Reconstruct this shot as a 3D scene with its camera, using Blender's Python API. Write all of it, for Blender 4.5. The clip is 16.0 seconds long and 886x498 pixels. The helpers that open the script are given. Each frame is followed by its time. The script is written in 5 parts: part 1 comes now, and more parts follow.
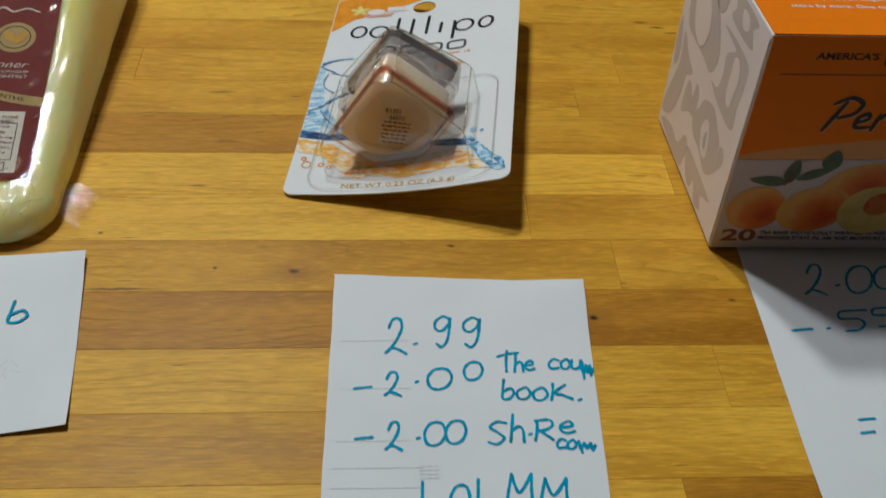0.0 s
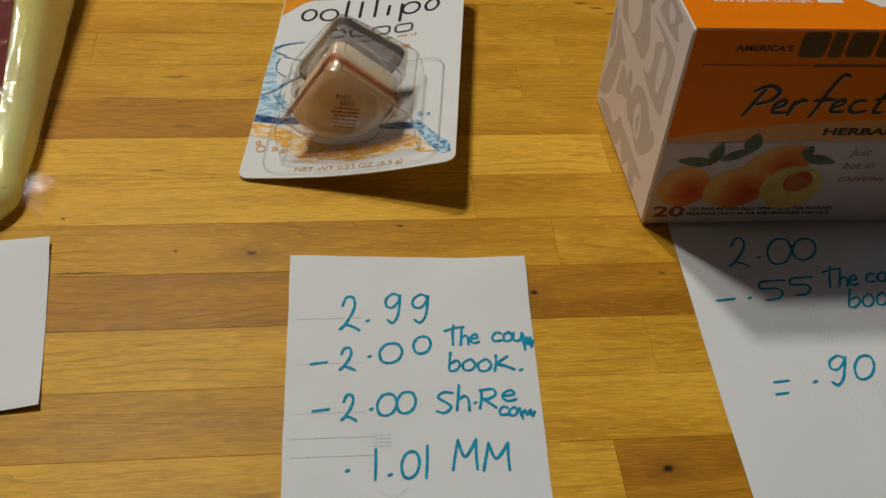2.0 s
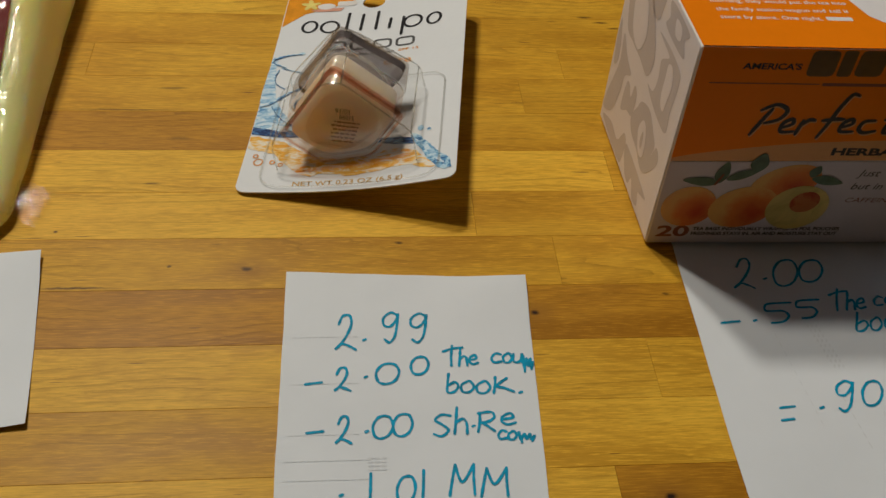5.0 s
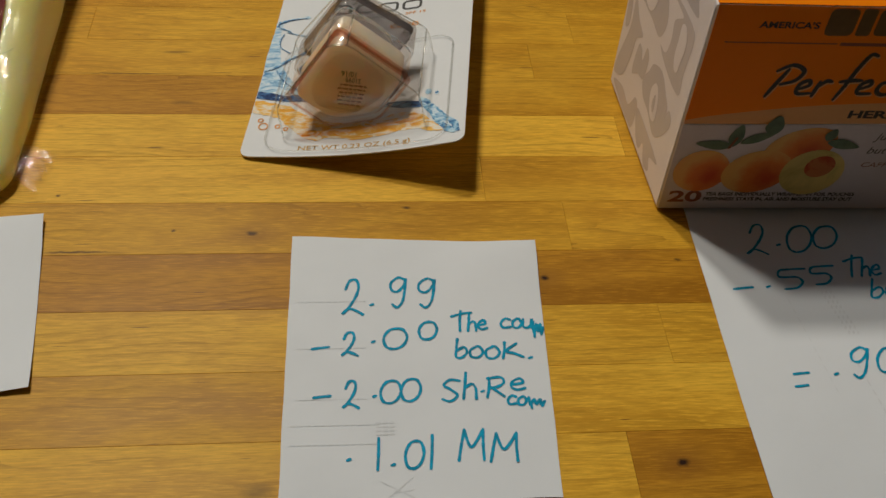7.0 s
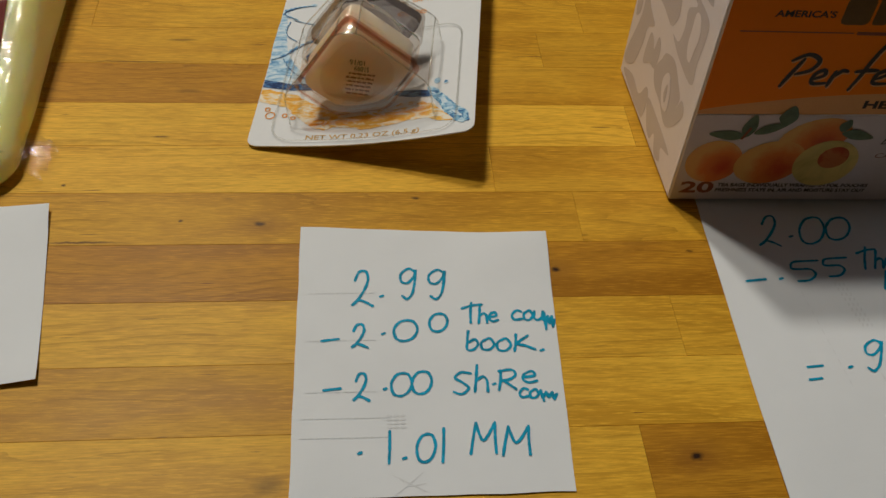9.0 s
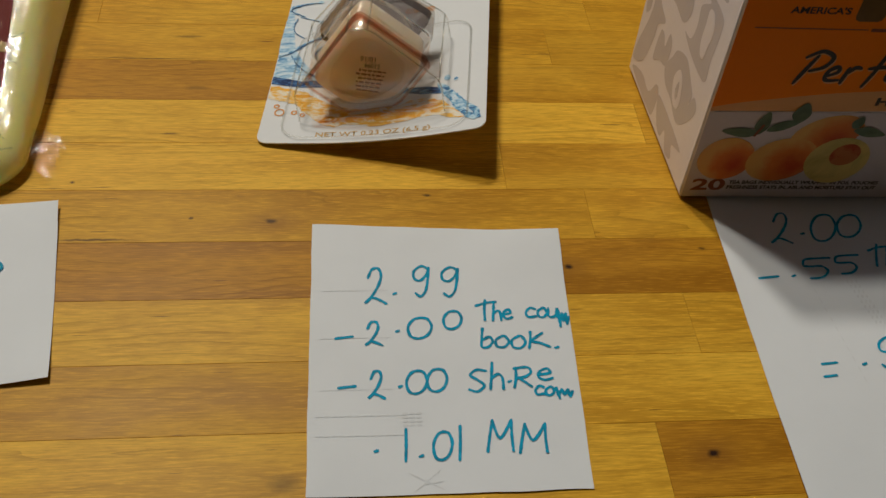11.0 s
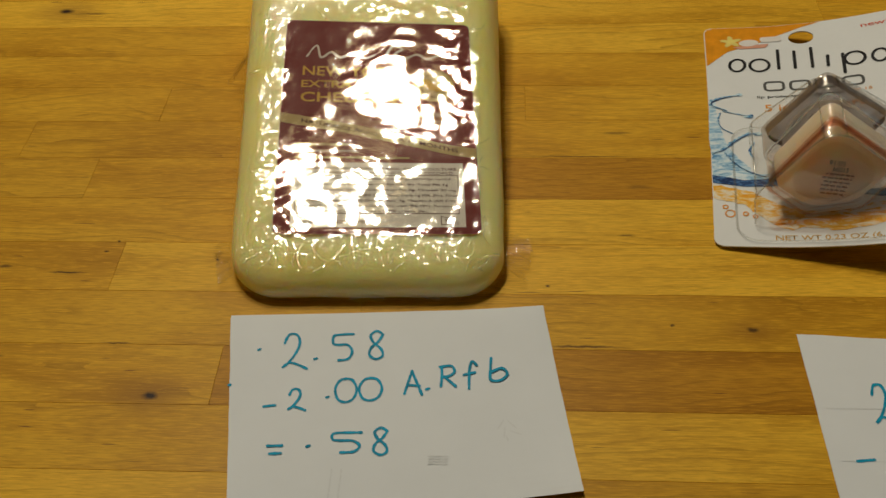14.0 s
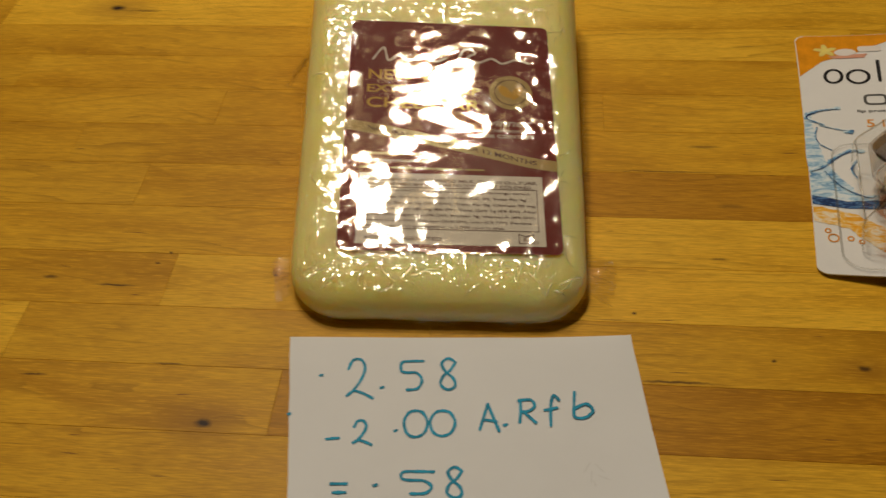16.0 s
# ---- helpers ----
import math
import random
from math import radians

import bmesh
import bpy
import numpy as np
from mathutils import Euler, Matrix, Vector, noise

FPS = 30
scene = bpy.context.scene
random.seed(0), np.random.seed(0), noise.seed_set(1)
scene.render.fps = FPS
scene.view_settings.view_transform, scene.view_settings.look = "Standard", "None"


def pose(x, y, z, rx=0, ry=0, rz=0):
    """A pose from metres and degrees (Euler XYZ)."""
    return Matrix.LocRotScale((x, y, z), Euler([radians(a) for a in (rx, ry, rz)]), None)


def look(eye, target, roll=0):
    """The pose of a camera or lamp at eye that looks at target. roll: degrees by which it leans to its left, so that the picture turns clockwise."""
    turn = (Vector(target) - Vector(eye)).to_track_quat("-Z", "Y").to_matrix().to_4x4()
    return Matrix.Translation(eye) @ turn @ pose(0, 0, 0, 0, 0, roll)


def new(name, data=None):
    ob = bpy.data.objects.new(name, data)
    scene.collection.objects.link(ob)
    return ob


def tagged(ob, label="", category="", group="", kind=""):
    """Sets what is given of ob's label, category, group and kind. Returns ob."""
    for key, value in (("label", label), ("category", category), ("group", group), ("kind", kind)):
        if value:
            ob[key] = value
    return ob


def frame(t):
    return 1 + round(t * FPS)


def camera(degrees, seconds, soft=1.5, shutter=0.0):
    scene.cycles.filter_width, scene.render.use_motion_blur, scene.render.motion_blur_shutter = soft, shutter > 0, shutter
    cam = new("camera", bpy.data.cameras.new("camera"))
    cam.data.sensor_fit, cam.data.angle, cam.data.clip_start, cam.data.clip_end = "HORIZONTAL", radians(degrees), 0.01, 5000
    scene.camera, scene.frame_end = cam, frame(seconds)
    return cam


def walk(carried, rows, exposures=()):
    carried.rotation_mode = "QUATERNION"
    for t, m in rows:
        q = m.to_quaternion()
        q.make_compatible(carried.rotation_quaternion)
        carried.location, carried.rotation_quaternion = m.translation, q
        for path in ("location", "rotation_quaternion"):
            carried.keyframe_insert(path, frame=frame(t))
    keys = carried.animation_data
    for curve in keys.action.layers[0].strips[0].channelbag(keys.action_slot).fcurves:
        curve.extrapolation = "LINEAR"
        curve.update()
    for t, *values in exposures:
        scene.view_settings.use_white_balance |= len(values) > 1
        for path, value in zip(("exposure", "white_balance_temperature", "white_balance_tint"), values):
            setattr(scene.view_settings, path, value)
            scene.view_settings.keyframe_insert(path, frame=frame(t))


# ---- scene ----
cam = camera(50.7, 16.0, shutter=0.5)
# decimetres: seconds, eye, target, roll
PATH = [
    (0, (0.188, -2.235, 2.325), (0.302, -0.813, 0.924), 3.1),
    (0.5, (0.14, -2.247, 2.456), (0.313, -0.903, 0.984), 4.7),
    (1, (0.108, -2.243, 2.505), (0.341, -0.908, 1.034), 6.0),
    (1.5, (0.15, -2.282, 2.503), (0.372, -0.936, 1.04), 5.2),
    (2, (0.208, -2.319, 2.523), (0.41, -0.967, 1.063), 5.0),
    (2.5, (0.215, -2.288, 2.507), (0.422, -0.936, 1.048), 5.5),
    (3, (0.217, -2.23, 2.489), (0.428, -0.871, 1.037), 5.6),
    (3.5, (0.229, -2.252, 2.503), (0.431, -0.888, 1.054), 5.4),
    (6, (0.214, -2.256, 2.47), (0.415, -0.886, 1.027), 5.6),
    (6.5, (0.218, -2.273, 2.449), (0.405, -0.916, 0.991), 5.2),
    (7, (0.208, -2.255, 2.417), (0.401, -0.918, 0.942), 5.5),
    (7.5, (0.2, -2.236, 2.417), (0.393, -0.915, 0.927), 5.6),
    (8, (0.196, -2.21, 2.398), (0.389, -0.896, 0.902), 5.7),
    (10.5, (0.113, -2.253, 2.391), (0.322, -0.924, 0.911), 6.2),
    (11, (0.099, -2.219, 2.371), (0.315, -0.9, 0.883), 6.4),
    (11.5, (0.089, -2.208, 2.337), (0.307, -0.897, 0.843), 6.6),
    (12, (-0.006, -2.205, 2.333), (0.238, -0.91, 0.828), 7.8),
    (12.5, (-0.286, -2.184, 2.33), (-0.059, -0.907, 0.807), 7.0),
    (13, (-0.651, -2.054, 2.353), (-0.576, -0.8, 0.796), 1.9),
    (13.5, (-0.902, -1.998, 2.523), (-0.974, -0.666, 1.033), -2.7),
    (14, (-1.007, -2.024, 2.552), (-1.128, -0.652, 1.102), -3.3),
    (14.5, (-1.015, -1.972, 2.53), (-1.15, -0.622, 1.06), -3.8),
    (15, (-1.117, -1.881, 2.53), (-1.237, -0.539, 1.052), -3.8),
    (15.5, (-1.231, -1.895, 2.523), (-1.454, -0.528, 1.081), -6.1),
    (16, (-1.181, -1.815, 2.402), (-1.367, -0.44, 0.962), -3.9),
]
# the camera's own exposure and white balance drift a little: seconds, stops, kelvin, tint
DRIFT = [(0, -0.12, 5550, 6), (0.6, -0.24, 5750, 7), (1.6, -0.24, 6250, 9), (10.3, -0.24, 6350, 9), (12.8, -0.26, 6450, 9), (13.5, -0.46, 6900, 5), (14.5, -0.58, 7200, 6), (15.2, -0.58, 7500, 9), (16.0, -0.57, 7750, 12)]
walk(cam, [(t, look(Vector(eye) * 0.1, Vector(target) * 0.1, roll)) for t, eye, target, roll in PATH], DRIFT)

# ---- light ----
world = bpy.data.worlds.new("room_air")
scene.world = world
world.use_nodes = True
world.node_tree.nodes["Background"].inputs[0].default_value = (0.5, 0.55, 0.65, 1)
world.node_tree.nodes["Background"].inputs[1].default_value = 0.05


def area_lamp(name, eye, target, size, watts, colour, size_y=None):
    data = bpy.data.lights.new(name, "AREA")
    data.shape = "DISK" if size_y is None else "RECTANGLE"
    data.size = size
    if size_y is not None:
        data.size_y = size_y
    data.energy, data.color = watts, colour
    ob = new(name, data)
    ob.matrix_world = look(eye, target)
    return ob


WARM = (1.0, 0.93, 0.80)
# two bulbs of the ceiling fixture over the far side of the worktop
area_lamp("ceiling_bulb", (-0.330, 0.960, 1.510), (-0.05, 0.05, 0), 0.135, 13.2, WARM)
area_lamp("ceiling_bulb", (-0.480, 0.695, 1.510), (-0.05, 0.05, 0), 0.130, 10.6, WARM)
# wide dim amber disc added above each bulb, for gold haze on the wrap
for x, y in ((-0.330, 0.960), (-0.480, 0.695)):
    area_lamp("lamp_cup", (x, y, 1.535), (-0.05, 0.05, 0), 0.30, 0.45, (1.0, 0.70, 0.30))
# fill lamp added on the left, where no source is seen
area_lamp("room_lamp", (-1.25, 0.20, 1.05), (-0.05, 0.05, 0), 0.20, 0.6, (1.0, 0.95, 0.86))
# daylight from a window in the wall to the right
area_lamp("window_light", (2.14, 0.45, 0.75), (0.1, 0, 0), 0.95, 3.1, (0.42, 0.72, 1.0), 0.95)

# ---- materials ----


class Nodes:
    """A short way to write a node material."""

    def __init__(self, name):
        self.mat = bpy.data.materials.new(name)
        self.mat.use_nodes = True
        self.tree = self.mat.node_tree
        self.bsdf = self.tree.nodes["Principled BSDF"]

    def add(self, kind, **inputs):
        n = self.tree.nodes.new(kind)
        for k, v in inputs.items():
            self.put(n, k, v)
        return n

    def put(self, n, key, v):
        sock = n.inputs[int(key[1:])] if key[0] == "i" and key[1:].isdigit() else n.inputs[key.replace("_", " ")]
        if isinstance(v, bpy.types.NodeSocket):
            self.tree.links.new(v, sock)
        else:
            sock.default_value = v

    def math(self, op, a, b=0.0, clamp=False):
        n = self.add("ShaderNodeMath", i0=a, i1=b)
        n.operation, n.use_clamp = op, clamp
        return n.outputs[0]

    def vmath(self, op, a, b=(0, 0, 0)):
        n = self.add("ShaderNodeVectorMath", i0=a, i1=b)
        n.operation = op
        return n.outputs["Value"] if op in ("LENGTH", "DISTANCE", "DOT_PRODUCT") else n.outputs[0]

    def noise(self, vec, scale, detail=3.0, rough=0.55, distortion=0.0):
        n = self.add("ShaderNodeTexNoise", Vector=vec, Scale=scale, Detail=detail, Roughness=rough, Distortion=distortion)
        return n.outputs[0]

    def ramp(self, fac, *stops):
        n = self.add("ShaderNodeValToRGB", i0=fac)
        els = n.color_ramp.elements
        while len(els) < len(stops):
            els.new(0.5)
        for e, (p, c) in zip(els, stops):
            e.position, e.color = p, (*c, 1) if len(c) == 3 else c
        return n.outputs[0]

    def mix(self, fac, a, b, mode="MIX"):
        n = self.add("ShaderNodeMix")
        n.data_type, n.blend_type = "RGBA", mode
        self.put(n, "i0", fac)
        for i, v in ((6, a), (7, b)):
            self.put(n, "i%d" % i, (*v, 1) if isinstance(v, tuple) and len(v) == 3 else v)
        return n.outputs[2]

    def span(self, v, a, b, c=0.0, d=1.0):
        n = self.add("ShaderNodeMapRange", i0=v, i1=a, i2=b, i3=c, i4=d)
        return n.outputs[0]

    def bump(self, height, strength, distance):
        n = self.add("ShaderNodeBump", Strength=strength, Distance=distance, Height=height)
        self.put(self.bsdf, "Normal", n.outputs[0])

    def set(self, **inputs):
        for k, v in inputs.items():
            if isinstance(v, tuple) and len(v) == 3 and k in ("Base_Color", "Specular_Tint", "Coat_Tint", "Subsurface_Radius"):
                v = (*v, 1) if k != "Subsurface_Radius" else v
            self.put(self.bsdf, k, v)
        return self.mat


def coords(n):
    return n.add("ShaderNodeTexCoord").outputs["Object"]


def place(n):
    return n.add("ShaderNodeNewGeometry").outputs["Position"]


# knots and dark flecks of the timber: x, y, half length, half width, depth
KNOTS = [
    (0.0865, -0.0203, 0.0022, 0.0014, 1.0), (0.1356, -0.0126, 0.0016, 0.0009, 0.7), (0.1175, -0.0925, 0.0026, 0.0018, 1.0),
    (-0.0140, 0.0018, 0.0028, 0.0014, 0.8), (-0.2166, -0.0290, 0.0034, 0.0022, 1.0), (-0.3220, 0.2044, 0.0050, 0.0030, 1.0),
    (-0.2477, 0.0420, 0.0009, 0.0007, 0.9), (-0.2510, 0.0366, 0.0016, 0.0006, 0.9), (-0.2068, 0.0327, 0.0009, 0.0007, 0.9),
    (-0.2630, 0.0258, 0.0100, 0.0007, 0.9), (-0.0834, 0.0210, 0.0010, 0.0008, 0.9), (-0.0529, 0.0468, 0.0042, 0.0006, 0.7),
    (-0.0723, -0.0063, 0.0160, 0.0007, 0.8), (-0.0063, -0.0974, 0.0060, 0.0035, 0.45), (-0.0412, 0.0034, 0.0012, 0.0008, 0.8),
    (-0.0455, 0.0735, 0.0070, 0.0016, 0.4), (-0.0520, 0.1070, 0.0080, 0.0012, 0.5), (0.0405, 0.0140, 0.0020, 0.0009, 0.8),
    (-0.2775, -0.0135, 0.0060, 0.0006, 0.8), (-0.2880, 0.0287, 0.0040, 0.0010, 0.7), (-0.2340, -0.0072, 0.0080, 0.0005, 0.7),
    (0.1385, 0.1665, 0.0050, 0.0010, 0.8), (0.1455, 0.1620, 0.0050, 0.0010, 0.8), (0.1515, 0.1572, 0.0045, 0.0009, 0.7), (-0.3080, 0.2020, 0.0150, 0.0008, 0.7), (-0.0700, 0.0920, 0.0300, 0.0005, 0.7),
]


def wood(name, pale, mid, dark, figure):
    """Oiled beech or maple laid along x; the figure's strength sets how far its growth lines wander."""
    n = Nodes(name)
    p = place(n)
    rnd = n.add("ShaderNodeObjectInfo").outputs["Random"]
    shift = n.add("ShaderNodeCombineXYZ", X=n.math("MULTIPLY", rnd, 37.0), Y=n.math("MULTIPLY", rnd, 91.0), Z=n.math("MULTIPLY", rnd, 13.0)).outputs[0]
    v = n.vmath("ADD", p, shift)
    broad = n.noise(n.vmath("MULTIPLY", v, (9.0, 45.0, 9.0)), 1.0, 3.0, 0.5, 0.4)
    sway = n.math("SUBTRACT", n.noise(n.vmath("MULTIPLY", v, (6.5, 24.0, 6.5)), 1.0, 2.0, 0.5), 0.5)
    across = n.math("ADD", n.add("ShaderNodeSeparateXYZ", Vector=v).outputs[1], n.math("MULTIPLY", sway, figure))
    # growth lines: thin, uneven, paling off on one side
    year = n.math("ADD", n.math("MULTIPLY", across, 215.0), n.math("MULTIPLY", n.noise(n.vmath("MULTIPLY", v, (20.0, 160.0, 20.0)), 1.0, 2.0), 1.1))
    saw = n.math("FRACT", year)
    faint = n.span(n.noise(n.vmath("MULTIPLY", v, (14.0, 70.0, 14.0)), 1.0, 2.0), 0.42, 0.60, 0.0, 1.0)
    line = n.math("MULTIPLY", n.math("POWER", saw, 5.0), faint)
    fibre = n.noise(n.vmath("MULTIPLY", v, (150.0, 1900.0, 150.0)), 1.0, 3.0, 0.65)
    streak = n.noise(n.vmath("MULTIPLY", v, (17.0, 330.0, 17.0)), 1.0, 3.0, 0.6)
    cloud = n.noise(n.vmath("MULTIPLY", v, (28.0, 75.0, 28.0)), 1.0, 3.0, 0.55, 0.8)
    c = n.ramp(broad, (0.34, dark), (0.48, mid), (0.62, pale))
    c = n.mix(n.span(cloud, 0.50, 0.72, 0.0, 0.42), c, dark)
    c = n.mix(n.span(cloud, 0.48, 0.30, 0.0, 0.42), c, tuple(min(1.0, k * 1.12) for k in pale))
    c = n.mix(n.span(streak, 0.54, 0.72, 0.0, 0.30), c, dark)
    c = n.mix(n.span(streak, 0.45, 0.30, 0.0, 0.30), c, tuple(min(1.0, k * 1.14) for k in pale))
    c = n.mix(n.math("MULTIPLY", line, 0.75), c, tuple(k * 0.72 for k in dark))
    c = n.mix(n.span(fibre, 0.50, 0.68, 0.0, 0.52), c, tuple(k * 0.82 for k in dark))
    c = n.mix(n.span(fibre, 0.48, 0.32, 0.0, 0.58), c, tuple(min(1.0, k * 1.25) for k in pale))
    # short brown pith flecks
    fleck = n.noise(n.vmath("MULTIPLY", v, (70.0, 1150.0, 70.0)), 1.0, 1.0, 0.4)
    c = n.mix(n.span(fleck, 0.755, 0.80, 0.0, 0.85), c, (0.16, 0.062, 0.012))
    c = n.mix(1.0, c, n.ramp(rnd, (0.0, (0.93, 0.92, 0.90)), (0.5, (1.0, 1.0, 1.0)), (1.0, (1.05, 1.055, 1.07))), "MULTIPLY")
    wob = n.vmath("MULTIPLY", n.vmath("SUBTRACT", n.add("ShaderNodeTexNoise", Vector=p, Scale=420.0, Detail=2.0).outputs[1], (0.5, 0.5, 0.5)), (0.0016, 0.0012, 0.0))
    pk = n.vmath("ADD", p, wob)
    knot, halo = None, None
    for x, y, rx, ry, deep in KNOTS:
        d = n.vmath("LENGTH", n.vmath("MULTIPLY", n.vmath("SUBTRACT", pk, (x, y, 0)), (1 / rx, 1 / ry, 0)))
        k = n.span(d, 0.95, 0.30, 0.0, deep)
        knot = k if knot is None else n.math("MAXIMUM", knot, k)
        if rx < 0.007 and ry > 0.001:
            h = n.span(d, 4.5, 0.6, 0.0, 0.45 * deep)
            halo = h if halo is None else n.math("MAXIMUM", halo, h)
    c = n.mix(halo, c, (0.20, 0.075, 0.014))
    c = n.mix(knot, c, (0.028, 0.012, 0.006))
    n.bump(n.math("ADD", n.math("MULTIPLY", fibre, 0.6), n.math("MULTIPLY", line, -0.4)), 0.18, 0.0004)
    return n.set(Base_Color=c, Roughness=n.span(broad, 0.2, 0.8, 0.40, 0.52), Specular_IOR_Level=0.15)


WOOD_PALE = wood("wood_pale", (0.785, 0.452, 0.043), (0.715, 0.388, 0.032), (0.57, 0.287, 0.019), 0.034)
WOOD_MID = wood("wood_mid", (0.66, 0.357, 0.028), (0.59, 0.302, 0.021), (0.46, 0.216, 0.013), 0.060)
WOOD_DARK = wood("wood_dark", (0.53, 0.254, 0.017), (0.46, 0.207, 0.013), (0.35, 0.147, 0.008), 0.060)


def plain(name, colour, rough=0.5, vary=0.12, scale=60.0, metal=0.0, bump=0.0, coat=0.0, spec=0.2):
    """A near-plain surface with a little cloudiness and grain."""
    n = Nodes(name)
    v = coords(n)
    a = n.noise(v, scale, 4.0)
    b = n.noise(v, scale * 14, 2.0)
    f = n.math("ADD", n.math("MULTIPLY", a, 0.7), n.math("MULTIPLY", b, 0.3))
    lo, hi = tuple(k * (1 - vary) for k in colour), tuple(min(1.0, k * (1 + vary * 0.6)) for k in colour)
    c = n.ramp(f, (0.3, lo), (0.7, hi))
    if bump:
        n.bump(b, bump, 0.0003)
    return n.set(Base_Color=c, Roughness=rough, Metallic=metal, Coat_Weight=coat, Specular_IOR_Level=spec)


def film(name, tint, gloss_rough, share, bump_scale=0.0, bump_strength=0.0, haze=0.0, tight=None):
    """Thin clear plastic: what is behind shows straight through, and the surface mirrors the lamps."""
    n = Nodes(name)
    n.tree.nodes.remove(n.bsdf)
    clear = n.add("ShaderNodeBsdfTransparent", Color=(*tint, 1)).outputs[0]
    gl = n.add("ShaderNodeBsdfGlossy", Color=(1, 1, 1, 1), Roughness=gloss_rough)
    soft = n.add("ShaderNodeBsdfGlossy", Color=(1, 0.96, 0.88, 1), Roughness=0.26)
    if bump_scale:
        v = coords(n)
        big = n.noise(v, bump_scale, 5.0, 0.60, 0.6)
        ridge = n.math("ABSOLUTE", n.math("SUBTRACT", n.noise(v, bump_scale * 2.3, 2.0, 0.5, 0.8), 0.5))
        fine = n.noise(v, bump_scale * 14.0, 2.0, 0.6, 1.0)
        height = n.math("MULTIPLY", n.math("ADD", n.math("ADD", big, n.math("MULTIPLY", ridge, 0.7)), n.math("MULTIPLY", fine, 0.16)), bump_strength)
        if tight:
            # the wrap is drawn tight over the label and puckers round it
            x0, y0, x1, y1 = tight
            q = n.vmath("ABSOLUTE", n.vmath("MULTIPLY", n.vmath("SUBTRACT", v, ((x0 + x1) / 2, (y0 + y1) / 2, 0)), (2 / (x1 - x0), 2 / (y1 - y0), 0)))
            xyz = n.add("ShaderNodeSeparateXYZ", Vector=q)
            loose = n.span(n.math("MAXIMUM", xyz.outputs[0], xyz.outputs[1]), 0.99, 1.12, 0.0, 1.0)
            pucker = n.math("ABSOLUTE", n.math("SUBTRACT", n.noise(n.vmath("MULTIPLY", v, (1.0, 0.7, 1.0)), 150.0, 1.0, 0.4, 0.25), 0.5))
            crisp = n.math("ABSOLUTE", n.math("SUBTRACT", n.noise(n.vmath("ADD", v, (2.0, 1.0, 0.0)), 330.0, 0.0, 0.4, 0.0), 0.5))
            loose = n.math("MULTIPLY", loose, n.span(n.add("ShaderNodeSeparateXYZ", Vector=v).outputs[1], -0.080, 0.045, 1.7, 0.6))
            height = n.math("ADD", height, n.math("MULTIPLY", loose, n.math("ADD", n.math("MULTIPLY", pucker, 0.85), n.math("MULTIPLY", crisp, 0.40))))
        b = n.add("ShaderNodeBump", Strength=1.0, Distance=0.0012, Height=height)
        n.put(gl, "Normal", b.outputs[0])
        n.put(soft, "Normal", b.outputs[0])
    top = n.add("ShaderNodeMixShader", i0=haze)
    n.put(top, "i1", gl.outputs[0])
    n.put(top, "i2", soft.outputs[0])
    m = n.add("ShaderNodeMixShader", i0=share)
    n.put(m, "i1", clear)
    n.put(m, "i2", top.outputs[0])
    out = n.tree.nodes["Material Output"]
    n.tree.links.new(m.outputs[0], out.inputs["Surface"])
    return n.mat


def paper_material(name, colour, rough=0.75):
    n = Nodes(name)
    v = coords(n)
    c = n.ramp(n.noise(v, 26.0, 4.0), (0.3, tuple(k * 0.955 for k in colour)), (0.7, colour))
    n.bump(n.math("ADD", n.noise(v, 45.0, 2.0), n.math("MULTIPLY", n.noise(v, 2600.0, 2.0), 0.08)), 0.35, 0.0012)
    return n.set(Base_Color=c, Roughness=rough, Specular_IOR_Level=0.3)


PAPER = paper_material("note_paper", (0.775, 0.800, 0.835))
INK = plain("teal_marker", (0.004, 0.325, 0.540), 0.6, 0.45, 300.0, spec=0.15)
GHOST = plain("show_through_print", (0.715, 0.735, 0.765), 0.75, 0.06, 900.0)
CARD_WHITE = plain("coated_card", (0.785, 0.800, 0.82), 0.28, 0.03, 40.0, coat=0.2)
PLASTER = plain("wall_paint", (0.27, 0.235, 0.18), 0.8, 0.05, 3.0)
FLOOR = plain("floor_boards", (0.16, 0.10, 0.06), 0.5, 0.25, 6.0)
GLUE = plain("glue_line", (0.22, 0.10, 0.024), 0.6, 0.3, 200.0)
CHEESE = Nodes("pale_cheese")
_v = coords(CHEESE)
CHEESE.bump(CHEESE.noise(_v, 90.0, 3.0), 0.25, 0.0015)
CHEESE = CHEESE.set(Base_Color=CHEESE.ramp(CHEESE.noise(_v, 30.0, 4.0), (0.3, (0.98, 0.755, 0.255)), (0.7, (0.99, 0.83, 0.37))), Roughness=0.5, Specular_IOR_Level=0.2, Subsurface_Weight=1.0, Subsurface_Radius=(0.012, 0.008, 0.003), Subsurface_Scale=1.0)
WRAP = film("cling_wrap", (0.99, 0.99, 0.985), 0.035, 0.076, 48.0, 0.100, 0.03, (-0.037, -0.068, 0.040, 0.037))
WRAP_FOLD = film("wrap_fold", (0.98, 0.975, 0.95), 0.10, 0.16, 0.0, 0.0, 0.2)
WRAP_TAIL = film("cling_wrap_tail", (0.94, 0.93, 0.90), 0.06, 0.09, 160.0, 0.6)
MAROON = plain("maroon_label", (0.170, 0.021, 0.017), 0.62, 0.10, 70.0, spec=0.12)
GOLD = plain("gold_print", (0.56, 0.31, 0.045), 0.62, 0.10, 300.0, spec=0.12)
TAN = plain("tan_band", (0.43, 0.30, 0.115), 0.62, 0.10, 150.0, spec=0.12)
